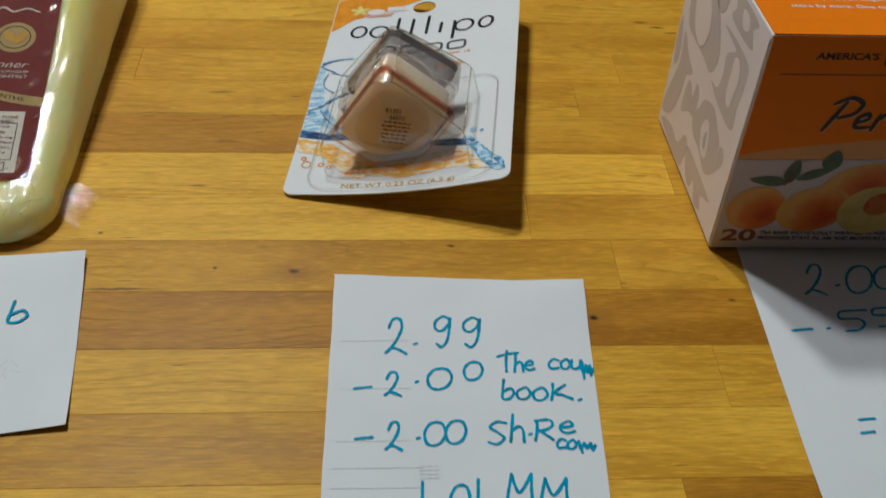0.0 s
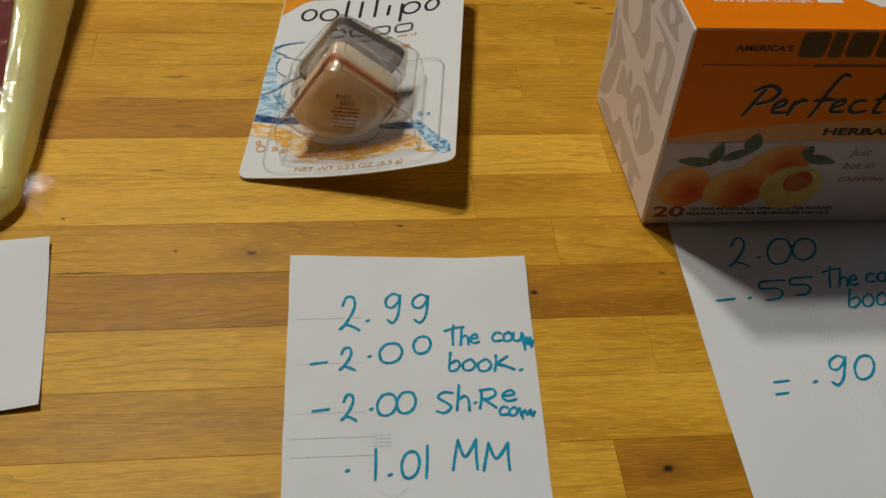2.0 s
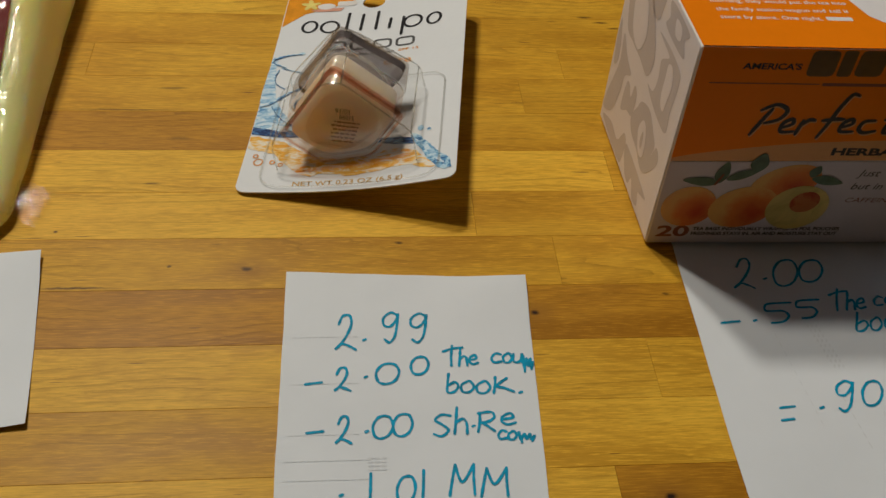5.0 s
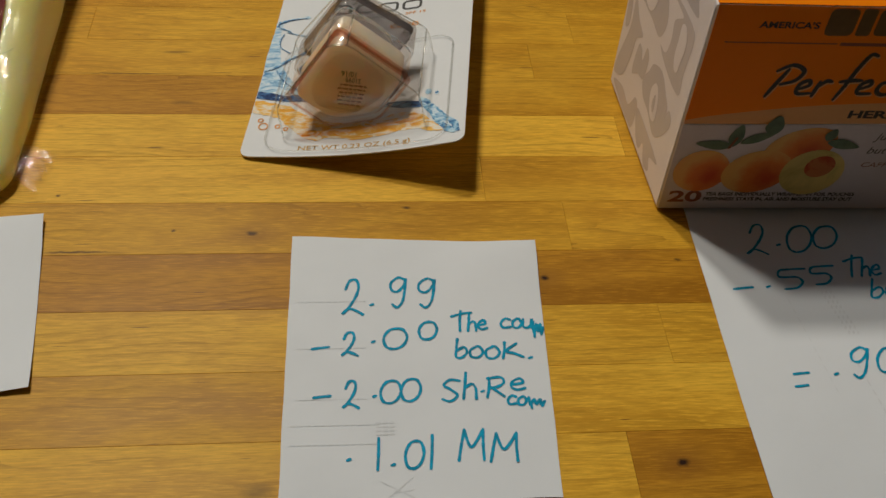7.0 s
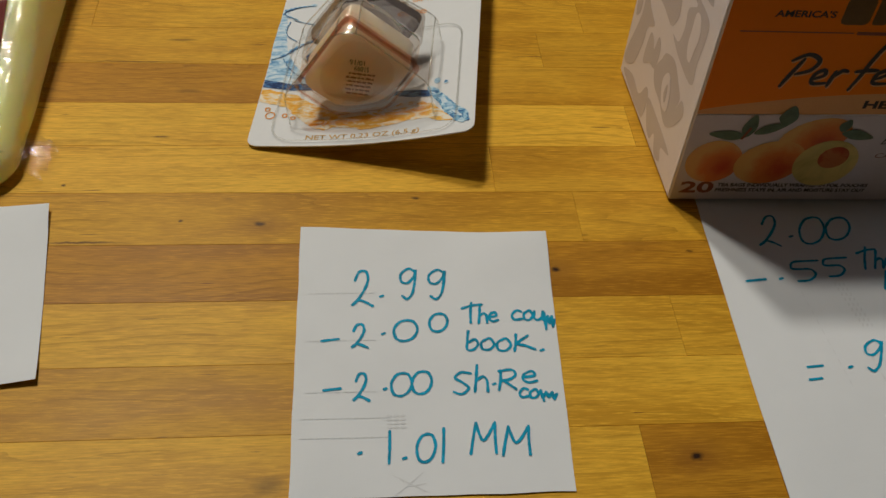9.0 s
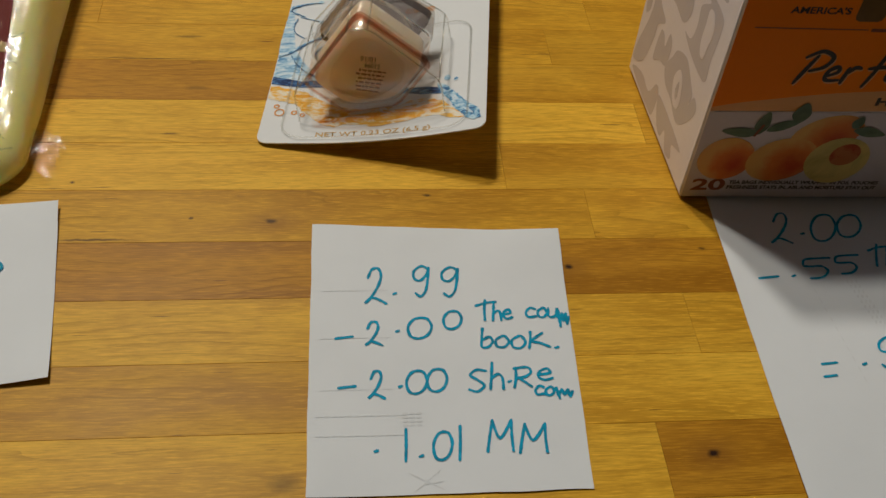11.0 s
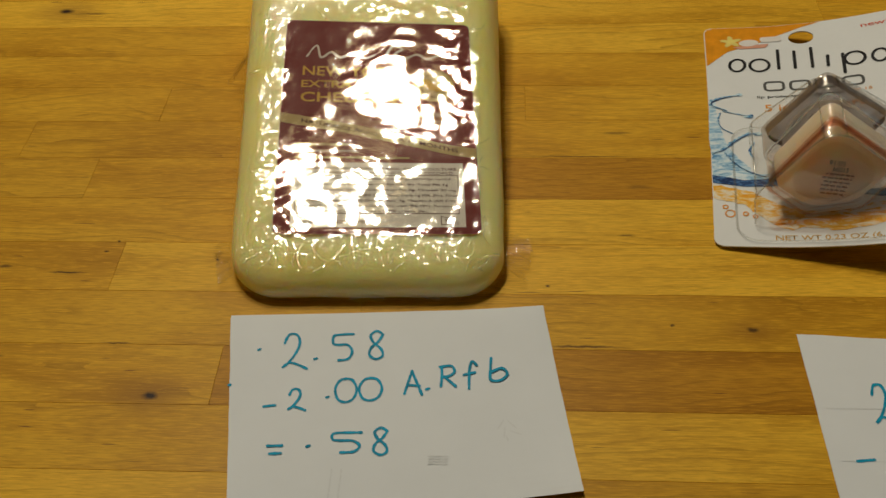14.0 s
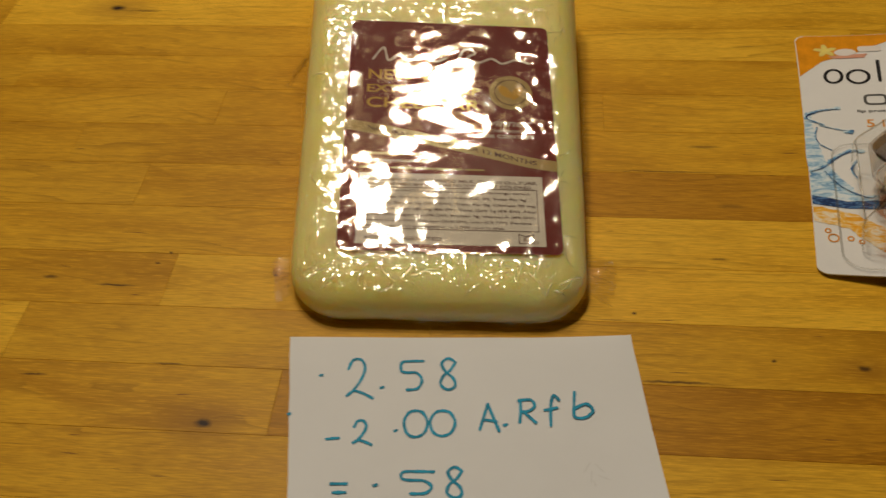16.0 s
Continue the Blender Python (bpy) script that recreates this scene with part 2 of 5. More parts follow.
CREAM = plain("cream_panel", (0.70, 0.64, 0.55), 0.62, 0.05, 80.0, spec=0.12)
BROWN_PRINT = plain("brown_print", (0.10, 0.035, 0.03), 0.62, 0.1, 300.0, spec=0.12)
LIGHT_PRINT = plain("light_print", (0.62, 0.52, 0.44), 0.62, 0.06, 300.0, spec=0.12)
BLACK_PRINT = plain("black_print", (0.016, 0.015, 0.017), 0.4, 0.2, 300.0)
ORANGE_PRINT = plain("orange_print", (0.80, 0.31, 0.018), 0.32, 0.25, 130.0)
RED_PRINT = plain("red_print", (0.62, 0.10, 0.05), 0.4, 0.1, 300.0)


def fluid(name, pale, mid, deep, scale, stretch):
    n = Nodes(name)
    v = n.vmath("MULTIPLY", coords(n), stretch)
    f = n.noise(v, scale, 4.0, 0.6, 1.6)
    return n.set(Base_Color=n.ramp(f, (0.34, deep), (0.47, mid), (0.60, pale)), Roughness=0.35, Specular_IOR_Level=0.2)


WATER_PRINT = fluid("water_print", (0.70, 0.80, 0.88), (0.38, 0.60, 0.78), (0.10, 0.27, 0.52), 110.0, (1.0, 2.6, 1.0))
DEEP_WATER = fluid("deep_water_print", (0.10, 0.24, 0.48), (0.018, 0.055, 0.18), (0.006, 0.014, 0.06), 150.0, (1.0, 2.4, 1.0))
JET_PRINT = fluid("water_jet_print", (0.62, 0.79, 0.88), (0.14, 0.38, 0.62), (0.02, 0.07, 0.26), 190.0, (1.0, 1.8, 1.0))
SPLASH = fluid("orange_splash_print", (0.83, 0.77, 0.66), (0.84, 0.50, 0.10), (0.80, 0.34, 0.02), 130.0, (1.0, 2.2, 1.0))
CARTON_ORANGE = plain("carton_orange", (0.90, 0.225, 0.002), 0.45, 0.05, 30.0, spec=0.08)
CARTON_WHITE = plain("carton_white", (0.86, 0.82, 0.83), 0.34, 0.04, 30.0, coat=0.3)
PALE_ORANGE = plain("carton_pale_orange", (0.74, 0.36, 0.13), 0.4, 0.06, 60.0, spec=0.2)
PRINT_DARK = plain("carton_dark_print", (0.040, 0.028, 0.016), 0.4, 0.2, 200.0)
PRINT_BROWN = plain("carton_brown_print", (0.26, 0.085, 0.045), 0.4, 0.15, 200.0)
OLIVE = plain("carton_olive_print", (0.16, 0.085, 0.02), 0.4, 0.2, 200.0)
LEAF = plain("leaf_print", (0.13, 0.18, 0.11), 0.4, 0.45, 180.0)
# carton white greyed down: the front's shade is put into the colour
SHADED_WHITE = plain("carton_peach_white", (0.64, 0.57, 0.60), 0.4, 0.06, 50.0, spec=0.2)


def peach_skin(x, z, r):
    """Printed peach: yellow rim blushing to red on one side."""
    n = Nodes("peach_skin_print")
    v = coords(n)
    d = n.vmath("LENGTH", n.vmath("MULTIPLY", n.vmath("SUBTRACT", v, (x + 0.35 * r, 0, z - 0.25 * r)), (1 / r, 0, 1 / r)))
    f = n.math("ADD", d, n.math("MULTIPLY", n.math("SUBTRACT", n.noise(v, 220.0, 4.0), 0.5), 0.5))
    return n.set(Base_Color=n.ramp(f, (0.10, (0.54, 0.085, 0.02)), (0.62, (0.70, 0.20, 0.04)), (1.0, (0.74, 0.40, 0.11))), Roughness=0.4, Specular_IOR_Level=0.2)


FRUIT_FLESH = fluid("peach_flesh_print", (0.70, 0.52, 0.17), (0.60, 0.46, 0.15), (0.46, 0.34, 0.09), 60.0, (1.0, 1.0, 1.0))
FRUIT_STONE = fluid("peach_stone_print", (0.50, 0.16, 0.05), (0.42, 0.07, 0.02), (0.24, 0.03, 0.012), 90.0, (1.0, 1.0, 1.0))
BLISTER = film("blister_plastic", (0.975, 0.975, 0.97), 0.05, 0.065, 0.0, 0.0, 0.35)
BLISTER_EDGE = film("blister_edge", (0.93, 0.93, 0.92), 0.08, 0.26, 0.0, 0.0, 0.5)
ROSE_SHELL = film("rose_shell", (0.97, 0.90, 0.86), 0.05, 0.08)
SMOKE_SHELL = film("smoke_shell", (0.80, 0.77, 0.75), 0.05, 0.10)


def milky(name, low, high, clear=0.0, tint=(1.0, 1.0, 1.0)):
    """Thin milky plastic that lets light through from behind, with a smooth skin."""
    n = Nodes(name)
    milk = n.ramp(n.noise(coords(n), 120.0, 3.0), (0.3, low), (0.7, high))
    thin = n.add("ShaderNodeMixShader", i0=0.80, i1=n.add("ShaderNodeBsdfDiffuse", Color=milk).outputs[0], i2=n.add("ShaderNodeBsdfTranslucent", Color=milk).outputs[0])
    skin = n.add("ShaderNodeMixShader", i0=0.07, i1=thin.outputs[0], i2=n.add("ShaderNodeBsdfGlossy", Roughness=0.12).outputs[0])
    if clear:
        skin = n.add("ShaderNodeMixShader", i0=clear, i1=skin.outputs[0], i2=n.add("ShaderNodeBsdfTransparent", Color=(*tint, 1)).outputs[0])
    n.tree.links.new(skin.outputs[0], n.tree.nodes["Material Output"].inputs["Surface"])
    return n.mat


ROSE_CORE = Nodes("rose_core")
ROSE_CORE = ROSE_CORE.set(Base_Color=ROSE_CORE.ramp(ROSE_CORE.noise(coords(ROSE_CORE), 120.0, 3.0), (0.3, (0.95, 0.76, 0.60)), (0.7, (0.98, 0.85, 0.71))), Roughness=0.3, Subsurface_Weight=1.0, Subsurface_Radius=(0.016, 0.012, 0.009), Subsurface_Scale=1.0)
ROSE_GLASS = film("rose_glass", (0.975, 0.91, 0.86), 0.05, 0.07, 0.0, 0.0, 0.25)
ROSE_RIM = film("rose_rim", (0.86, 0.56, 0.46), 0.06, 0.12, 0.0, 0.0, 0.3)
ROSE_EDGE = Nodes("rose_edge")
ROSE_EDGE = ROSE_EDGE.set(Base_Color=ROSE_EDGE.ramp(ROSE_EDGE.noise(coords(ROSE_EDGE), 90.0, 3.0), (0.3, (0.84, 0.63, 0.53)), (0.7, (0.90, 0.70, 0.60))), Roughness=0.3, Coat_Weight=0.3, Subsurface_Weight=1.0, Subsurface_Radius=(0.016, 0.010, 0.008), Subsurface_Scale=1.0)
DOME = milky("pale_dome", (0.84, 0.83, 0.80), (0.94, 0.93, 0.90), 0.45, (0.96, 0.95, 0.93))
SMOKE_BACK = film("smoke_back", (0.46, 0.43, 0.44), 0.06, 0.10, 0.0, 0.0, 0.3)
CAP_DARK = plain("cap_lining", (0.27, 0.245, 0.255), 0.18, 0.6, 120.0, coat=0.5)

# ---- building helpers ----


def part(name, bm, material, parent, label="", kind=""):
    """Links a bmesh as one mesh object under a thing or a part."""
    me = bpy.data.meshes.new(name)
    bm.to_mesh(me)
    bm.free()
    me.materials.append(material)
    ob = new(name, me)
    ob.parent = parent
    return tagged(ob, label=label, kind=kind)


def smooth(ob):
    for f in ob.data.polygons:
        f.use_smooth = True
    return ob


def thing(name, label, category, m=None, group="", kind=""):
    ob = new(name)
    ob.empty_display_size = 0.01
    if m is not None:
        ob.matrix_world = m
    return tagged(ob, label, category, group, kind)


def box_bm(x0, y0, z0, x1, y1, z1, bevel=0.0, segments=1):
    bm = bmesh.new()
    bmesh.ops.create_cube(bm, size=1)
    for v in bm.verts:
        v.co = Vector((x0 + (v.co.x + 0.5) * (x1 - x0), y0 + (v.co.y + 0.5) * (y1 - y0), z0 + (v.co.z + 0.5) * (z1 - z0)))
    if bevel:
        bmesh.ops.bevel(bm, geom=bm.edges[:], offset=bevel, segments=segments, affect="EDGES", profile=0.5)
    return bm


def warp(bm, where):
    for v in bm.verts:
        v.co = Vector(where(v.co))
    return bm


def curve_points(points, steps=6, closed=False):
    """A smooth line through a few points."""
    pts = [Vector((*p, 0)) if len(p) == 2 else Vector(p) for p in points]
    n = len(pts)
    if n < 3 and not closed:
        return [pts[0].lerp(pts[1], i / steps) for i in range(steps + 1)]
    out = []
    for i in range(n if closed else n - 1):
        p0, p1 = pts[(i - 1) % n if closed else max(i - 1, 0)], pts[i]
        p2, p3 = pts[(i + 1) % n], pts[(i + 2) % n if closed else min(i + 2, n - 1)]
        for k in range(steps):
            t = k / steps
            out.append(0.5 * (2 * p1 + (p2 - p0) * t + (2 * p0 - 5 * p1 + 4 * p2 - p3) * t * t + (3 * p1 - p0 - 3 * p2 + p3) * t ** 3))
    if not closed:
        out.append(pts[-1])
    return out


def ribbon(bm, pts, width, z=0.0, rise=0.0, taper=0.0, vary=0.0):
    """A flat stroke along pts with round ends; rise lifts its end so that it never lies in its own plane."""
    n = len(pts)
    if n < 2:
        return
    left, right = [], []
    run = 0.0
    ends = []
    for i, p in enumerate(pts):
        d = (pts[min(i + 1, n - 1)] - pts[max(i - 1, 0)]).normalized()
        side = Vector((-d.y, d.x, 0))
        w = width * 0.5 * (1 + vary * noise.noise(p * 700.0))
        if taper:
            w *= 1 - taper * abs(2 * i / (n - 1) - 1) ** 2
        q = Vector((p.x, p.y, z + rise * i / (n - 1)))
        left.append(bm.verts.new(q + side * w))
        right.append(bm.verts.new(q - side * w))
        if i in (0, n - 1):
            ends.append((q, d if i else -d, w, side if i else -side))
    for i in range(n - 1):
        bm.faces.new((right[i], right[i + 1], left[i + 1], left[i]))
    for (q, d, w, side), (a, b) in zip(ends, ((left[0], right[0]), (right[-1], left[-1]))):
        # the cap runs from a to b round the end
        mid = [bm.verts.new(q + d * (w * math.sin(t)) + (a.co - q) * math.cos(t)) for t in (math.pi * k / 4 for k in (1, 2, 3))]
        f = bm.faces.new((a, *mid, b))
        f.normal_update()
        if f.normal.z < 0:
            f.normal_flip()


def blob(bm, pts, z=0.0):
    """A flat filled outline."""
    vs = [bm.verts.new((p[0], p[1], z)) for p in pts]
    f = bm.faces.new(vs)
    f.normal_update()
    if f.normal.z < 0:
        f.normal_flip()
    return f


def oval(cx, cy, rx, ry, turn=0.0, n=28):
    c, s = math.cos(radians(turn)), math.sin(radians(turn))
    return [(cx + rx * math.cos(a) * c - ry * math.sin(a) * s, cy + rx * math.cos(a) * s + ry * math.sin(a) * c) for a in (2 * math.pi * k / n for k in range(n))]


def round_rect(x0, y0, x1, y1, r, n=5):
    out = []
    for cx, cy, a0 in ((x1 - r, y1 - r, 0), (x0 + r, y1 - r, 90), (x0 + r, y0 + r, 180), (x1 - r, y0 + r, 270)):
        out += [(cx + r * math.cos(radians(a0 + 90 * k / n)), cy + r * math.sin(radians(a0 + 90 * k / n))) for k in range(n + 1)]
    return out


def letters(text, x, y, height, width=None, z=0.0, shear=0.0, bold=0.0):
    """Printed words as a bmesh, standing on (x, y), as high as its capitals; width squeezes or spreads them."""
    cu = bpy.data.curves.new("words", "FONT")
    cu.body, cu.size, cu.fill_mode, cu.resolution_u, cu.shear, cu.offset = text, 1.0, "FRONT", 3, shear, bold
    ob = new("words", cu)
    me = bpy.data.meshes.new_from_object(ob.evaluated_get(bpy.context.evaluated_depsgraph_get()))
    bpy.data.objects.remove(ob)
    bpy.data.curves.remove(cu)
    bm = bmesh.new()
    bm.from_mesh(me)
    bpy.data.meshes.remove(me)
    k = height / 0.69
    x0, x1 = min(v.co.x for v in bm.verts), max(v.co.x for v in bm.verts)
    kx = k if width is None else width / (x1 - x0)
    for v in bm.verts:
        v.co = Vector((x + (v.co.x - x0) * kx, y + v.co.y * k, z))
    return bm


def drape(bm, where, longest):
    """Cuts flat shapes fine enough to follow a curved surface, and lays them on it."""
    for _ in range(7):
        bmesh.ops.triangulate(bm, faces=bm.faces[:])
        long = [e for e in bm.edges if e.calc_length() > longest]
        if not long:
            break
        bmesh.ops.subdivide_edges(bm, edges=long, cuts=1)
    bmesh.ops.triangulate(bm, faces=bm.faces[:])
    return warp(bm, where)


def shape(*outlines, z=0.0):
    bm = bmesh.new()
    for o in outlines:
        blob(bm, o, z)
    return bm


def bars(rows, z=0.0):
    """Plain bars in place of small writing: left end, base, length, height."""
    return shape(*[round_rect(x, y, x + w, y + h, min(h * 0.18, w * 0.18), 2) for x, y, w, h in rows], z=z)


def loft(loops, cap_start=True, cap_end=True):
    bm = bmesh.new()
    rings = [[bm.verts.new(p) for p in loop] for loop in loops]
    n = len(rings[0])
    for lo, hi in zip(rings, rings[1:]):
        for k in range(n):
            bm.faces.new((lo[k], lo[(k + 1) % n], hi[(k + 1) % n], hi[k]))
    if cap_start:
        bm.faces.new(rings[0][::-1])
    if cap_end:
        bm.faces.new(rings[-1])
    bmesh.ops.recalc_face_normals(bm, faces=bm.faces[:])
    return bm


def tube(pts, r, n=6):
    """A thin round bead along a line."""
    loops = []
    for i, p in enumerate(pts):
        d = (pts[min(i + 1, len(pts) - 1)] - pts[max(i - 1, 0)]).normalized()
        a = d.orthogonal().normalized()
        b = d.cross(a)
        loops.append([p + (a * math.cos(t) + b * math.sin(t)) * r for t in (2 * math.pi * k / n for k in range(n))])
    return loft(loops)


def ragged(outline, amount, scale=520.0):
    """An outline with fine uneven bays, as a splash has."""
    pts = curve_points(outline, 6, True)
    return [(p.x + amount * noise.noise(p * scale), p.y + amount * noise.noise(p * scale + Vector((7, 3, 1)))) for p in pts]


def join(*bms):
    out = bmesh.new()
    for b in bms:
        me = bpy.data.meshes.new("piece")
        b.to_mesh(me)
        b.free()
        out.from_mesh(me)
        bpy.data.meshes.remove(me)
    return out


# ---- the room round the worktop ----
def setting(name, bm, material, label, category):
    ob = part(name, bm, material, None, label, "structure")
    ob["category"] = category
    return ob


setting("floor", box_bm(-2.2, -2.2, -1.0, 2.2, 3.4, -0.9), FLOOR, "dark brown boarded floor below the worktop", "floor")
setting("ceiling", box_bm(-2.2, -2.2, 1.56, 2.2, 3.4, 1.66), PLASTER, "plain grey painted ceiling", "ceiling")
setting("wall_north", box_bm(-2.2, 3.4, -1.0, 2.2, 3.5, 1.6), PLASTER, "plain grey painted wall", "wall")
setting("wall_west", box_bm(-2.3, -2.3, -1.0, -2.2, 3.5, 1.6), PLASTER, "plain grey painted wall", "wall")
setting("wall_south", box_bm(-2.2, -2.3, -1.0, 2.2, -2.2, 1.6), PLASTER, "plain grey painted wall", "wall")
wy0, wy1, wz0, wz1 = -0.05, 0.95, 0.25, 1.25
setting("wall_east", join(box_bm(2.2, -2.3, -1.0, 2.3, wy0, 1.6), box_bm(2.2, wy1, -1.0, 2.3, 3.5, 1.6),
                          box_bm(2.2, wy0, -1.0, 2.3, wy1, wz0), box_bm(2.2, wy0, wz1, 2.3, wy1, 1.6)), PLASTER, "plain grey painted wall with a window opening", "wall")

# ---- the worktop ----
EDGE_Y, BACK_Y, LEFT_X, RIGHT_X = -0.1125, 0.533, -1.05, 0.95
worktop = thing("worktop", "oiled butcher-block worktop of honey-coloured laminated wood strips", "worktop")
part("base", box_bm(LEFT_X + 0.04, EDGE_Y + 0.05, -0.90, RIGHT_X - 0.04, BACK_Y - 0.05, -0.038), FLOOR, worktop, "plain dark base under the worktop")
part("core", box_bm(LEFT_X, EDGE_Y + 0.0006, -0.038, RIGHT_X, BACK_Y - 0.0006, -0.0005), GLUE, worktop, "dark glue lines between the strips")
STRIP, BASE = 0.02465, -0.0322
# butt joints along each strip that are seen, and the tone of each stave from left to right: p pale, m mid, d dark
STAVES = {
    -4: ([], "m"), -3: ([0.1025], "pd"), -2: ([-0.30], "pp"), -1: ([0.1235], "pp"), 0: ([-0.196, 0.30], "mdd"),
    1: ([-0.291, -0.150, 0.0985], "pmmm"), 2: ([-0.2447, -0.110, 0.070], "mppm"), 3: ([-0.34, -0.15, 0.128], "mmpm"), 4: ([-0.270, -0.142, 0.040], "mmdm"),
    5: ([-0.306, -0.130, 0.0985], "mmmm"), 6: ([-0.251, -0.090, 0.12], "mmmm"), 7: ([-0.349, -0.15, 0.06], "mmmm"), 8: ([-0.20, 0.02], "mpm"),
}
TONES = {"p": WOOD_PALE, "m": WOOD_MID, "d": WOOD_DARK}
stave_rng = random.Random(11)


def stave(x0, x1, y0, y1, tone):
    g = 0.00003
    me_bm = box_bm(x0 + g, y0 + g, -0.0375, x1 - g, y1 - g, 0.0, 0.00009)
    part("stave", me_bm, TONES[tone], worktop)


row = -4
while BASE + row * STRIP < BACK_Y - 0.001:
    y0, y1 = max(BASE + row * STRIP, EDGE_Y), min(BASE + (row + 1) * STRIP, BACK_Y)
    cuts, tones = STAVES.get(row, ([], ""))
    cuts = list(cuts)
    if not cuts:
        cuts = [stave_rng.uniform(-0.30, 0.25)]
    tones = tones or "pm"
    while cuts[0] > LEFT_X + 0.45:
        cuts.insert(0, cuts[0] - stave_rng.uniform(0.18, 0.40))
        tones = stave_rng.choice("ppmmmd") + tones
    while cuts[-1] < RIGHT_X - 0.45:
        cuts.append(cuts[-1] + stave_rng.uniform(0.18, 0.40))
        tones += stave_rng.choice("ppmmmd")
    ends = [LEFT_X, *cuts, RIGHT_X]
    for i in range(len(ends) - 1):
        stave(ends[i], ends[i + 1], y0, y1, tones[min(i, len(tones) - 1)])
    row += 1

# ---- handwriting ----
HAND = {
    "2": [[(0.12, 0.72), (0.30, 0.97), (0.62, 0.98), (0.74, 0.74), (0.55, 0.42), (0.22, 0.12), (0.02, 0.02), (0.30, 0.16), (0.62, 0.12), (1.0, 0.0)]],
    "9": [[(0.86, 0.90), (0.50, 1.0), (0.10, 0.82), (0.14, 0.58), (0.48, 0.52), (0.80, 0.72), (0.90, 0.96), (0.88, 0.55), (0.78, 0.18), (0.52, 0.0), (0.24, 0.10)]],
    "0": [[(0.62, 1.0), (0.25, 0.92), (0.02, 0.55), (0.14, 0.12), (0.48, 0.0), (0.84, 0.16), (1.0, 0.55), (0.82, 0.92), (0.50, 1.0)]],
    "5": [[(0.98, 1.0), (0.55, 0.98), (0.14, 0.92), (0.10, 0.64), (0.30, 0.58), (0.72, 0.58), (0.92, 0.34), (0.74, 0.06), (0.34, 0.0)]],
    "8": [[(0.82, 0.90), (0.52, 1.0), (0.20, 0.84), (0.34, 0.60), (0.74, 0.36), (0.82, 0.12), (0.48, 0.0), (0.14, 0.14), (0.24, 0.40), (0.60, 0.62), (0.86, 0.88)]],
    "1": [[(0.40, 1.0), (0.50, 0.50), (0.48, 0.0)]],
    "-": [[(0.0, 0.35), (0.5, 0.5), (1.0, 0.62)]],
    "=": [[(0.0, 0.92), (1.0, 1.0)], [(0.12, 0.0), (0.92, 0.08)]],
    ".": [[(0.2, 0.4), (0.8, 0.6)]],
    "T": [[(0.0, 0.72), (0.5, 0.86), (1.0, 0.90)], [(0.46, 1.0), (0.44, 0.5), (0.48, 0.0)]],
    "h": [[(0.10, 1.0), (0.10, 0.5), (0.08, 0.0)], [(0.10, 0.40), (0.52, 0.56), (0.82, 0.40), (0.92, 0.0)]],
    "e": [[(0.06, 0.46), (0.80, 0.60), (0.60, 0.98), (0.16, 0.74), (0.10, 0.28), (0.50, 0.0), (1.0, 0.14)]],
    "c": [[(0.88, 0.86), (0.42, 1.0), (0.06, 0.52), (0.30, 0.06), (0.95, 0.12)]],
    "o": [[(0.52, 1.0), (0.08, 0.66), (0.18, 0.10), (0.66, 0.02), (0.95, 0.45), (0.70, 0.94), (0.46, 1.0)]],
    "u": [[(0.06, 1.0), (0.12, 0.20), (0.50, 0.02), (0.84, 0.30), (0.90, 1.0), (0.98, 0.0)]],
    "p": [[(0.08, 0.92), (0.22, 0.30), (0.40, 0.80), (0.55, 0.36), (0.74, 0.78), (0.82, 0.30), (1.0, 0.62), (0.88, 0.20)], [(0.20, 0.62), (0.30, 0.06)]],
    "b": [[(0.10, 1.0), (0.06, 0.45), (0.10, 0.04), (0.62, 0.04), (0.96, 0.32), (0.66, 0.56), (0.16, 0.40)]],
    "k": [[(0.06, 1.0), (0.08, 0.5), (0.04, 0.0)], [(0.62, 0.92), (0.16, 0.46), (0.55, 0.30), (1.0, 0.06)]],
    "S": [[(0.92, 0.94), (0.40, 1.0), (0.06, 0.76), (0.50, 0.52), (0.86, 0.26), (0.50, 0.0), (0.04, 0.10)]],
    "R": [[(0.10, 0.98), (0.14, 0.50), (0.08, 0.0)], [(0.02, 0.94), (0.70, 1.0), (0.92, 0.74), (0.62, 0.52), (0.20, 0.46)], [(0.30, 0.46), (0.98, 0.02)]],
    "M": [[(0.0, 0.0), (0.05, 0.5), (0.12, 1.0)], [(0.12, 0.98), (0.46, 0.42), (0.88, 0.98)], [(0.88, 1.0), (0.92, 0.5), (1.0, 0.0)]],
    "A": [[(0.0, 0.02), (0.42, 1.0)], [(0.42, 1.0), (0.98, 0.0)], [(0.18, 0.40), (0.86, 0.36)]],
    "f": [[(0.98, 0.86), (0.62, 1.0), (0.42, 0.66), (0.40, 0.0)], [(0.0, 0.50), (0.86, 0.60)]],
}


def handwriting(note, where, words, pen=0.00092):
    """Each character is one part: rows of a character, its lower left corner, its width, height and slant."""
    for word in words:
        for ch, x, y, w, h, slant in word:
            bm = bmesh.new()
            lift = 0.00016
            for s in HAND[ch]:
                pts = [Vector((x + p.x * w + p.y * slant, y + p.y * h, 0)) for p in curve_points(s, 7)]
                ribbon(bm, pts, pen * (1.0 if ch in ".-=" else 1.0), lift, 0.00003, 0.0, 0.35)
                lift += 0.00004
            part("handwritten_character", warp(bm, where), INK, note)


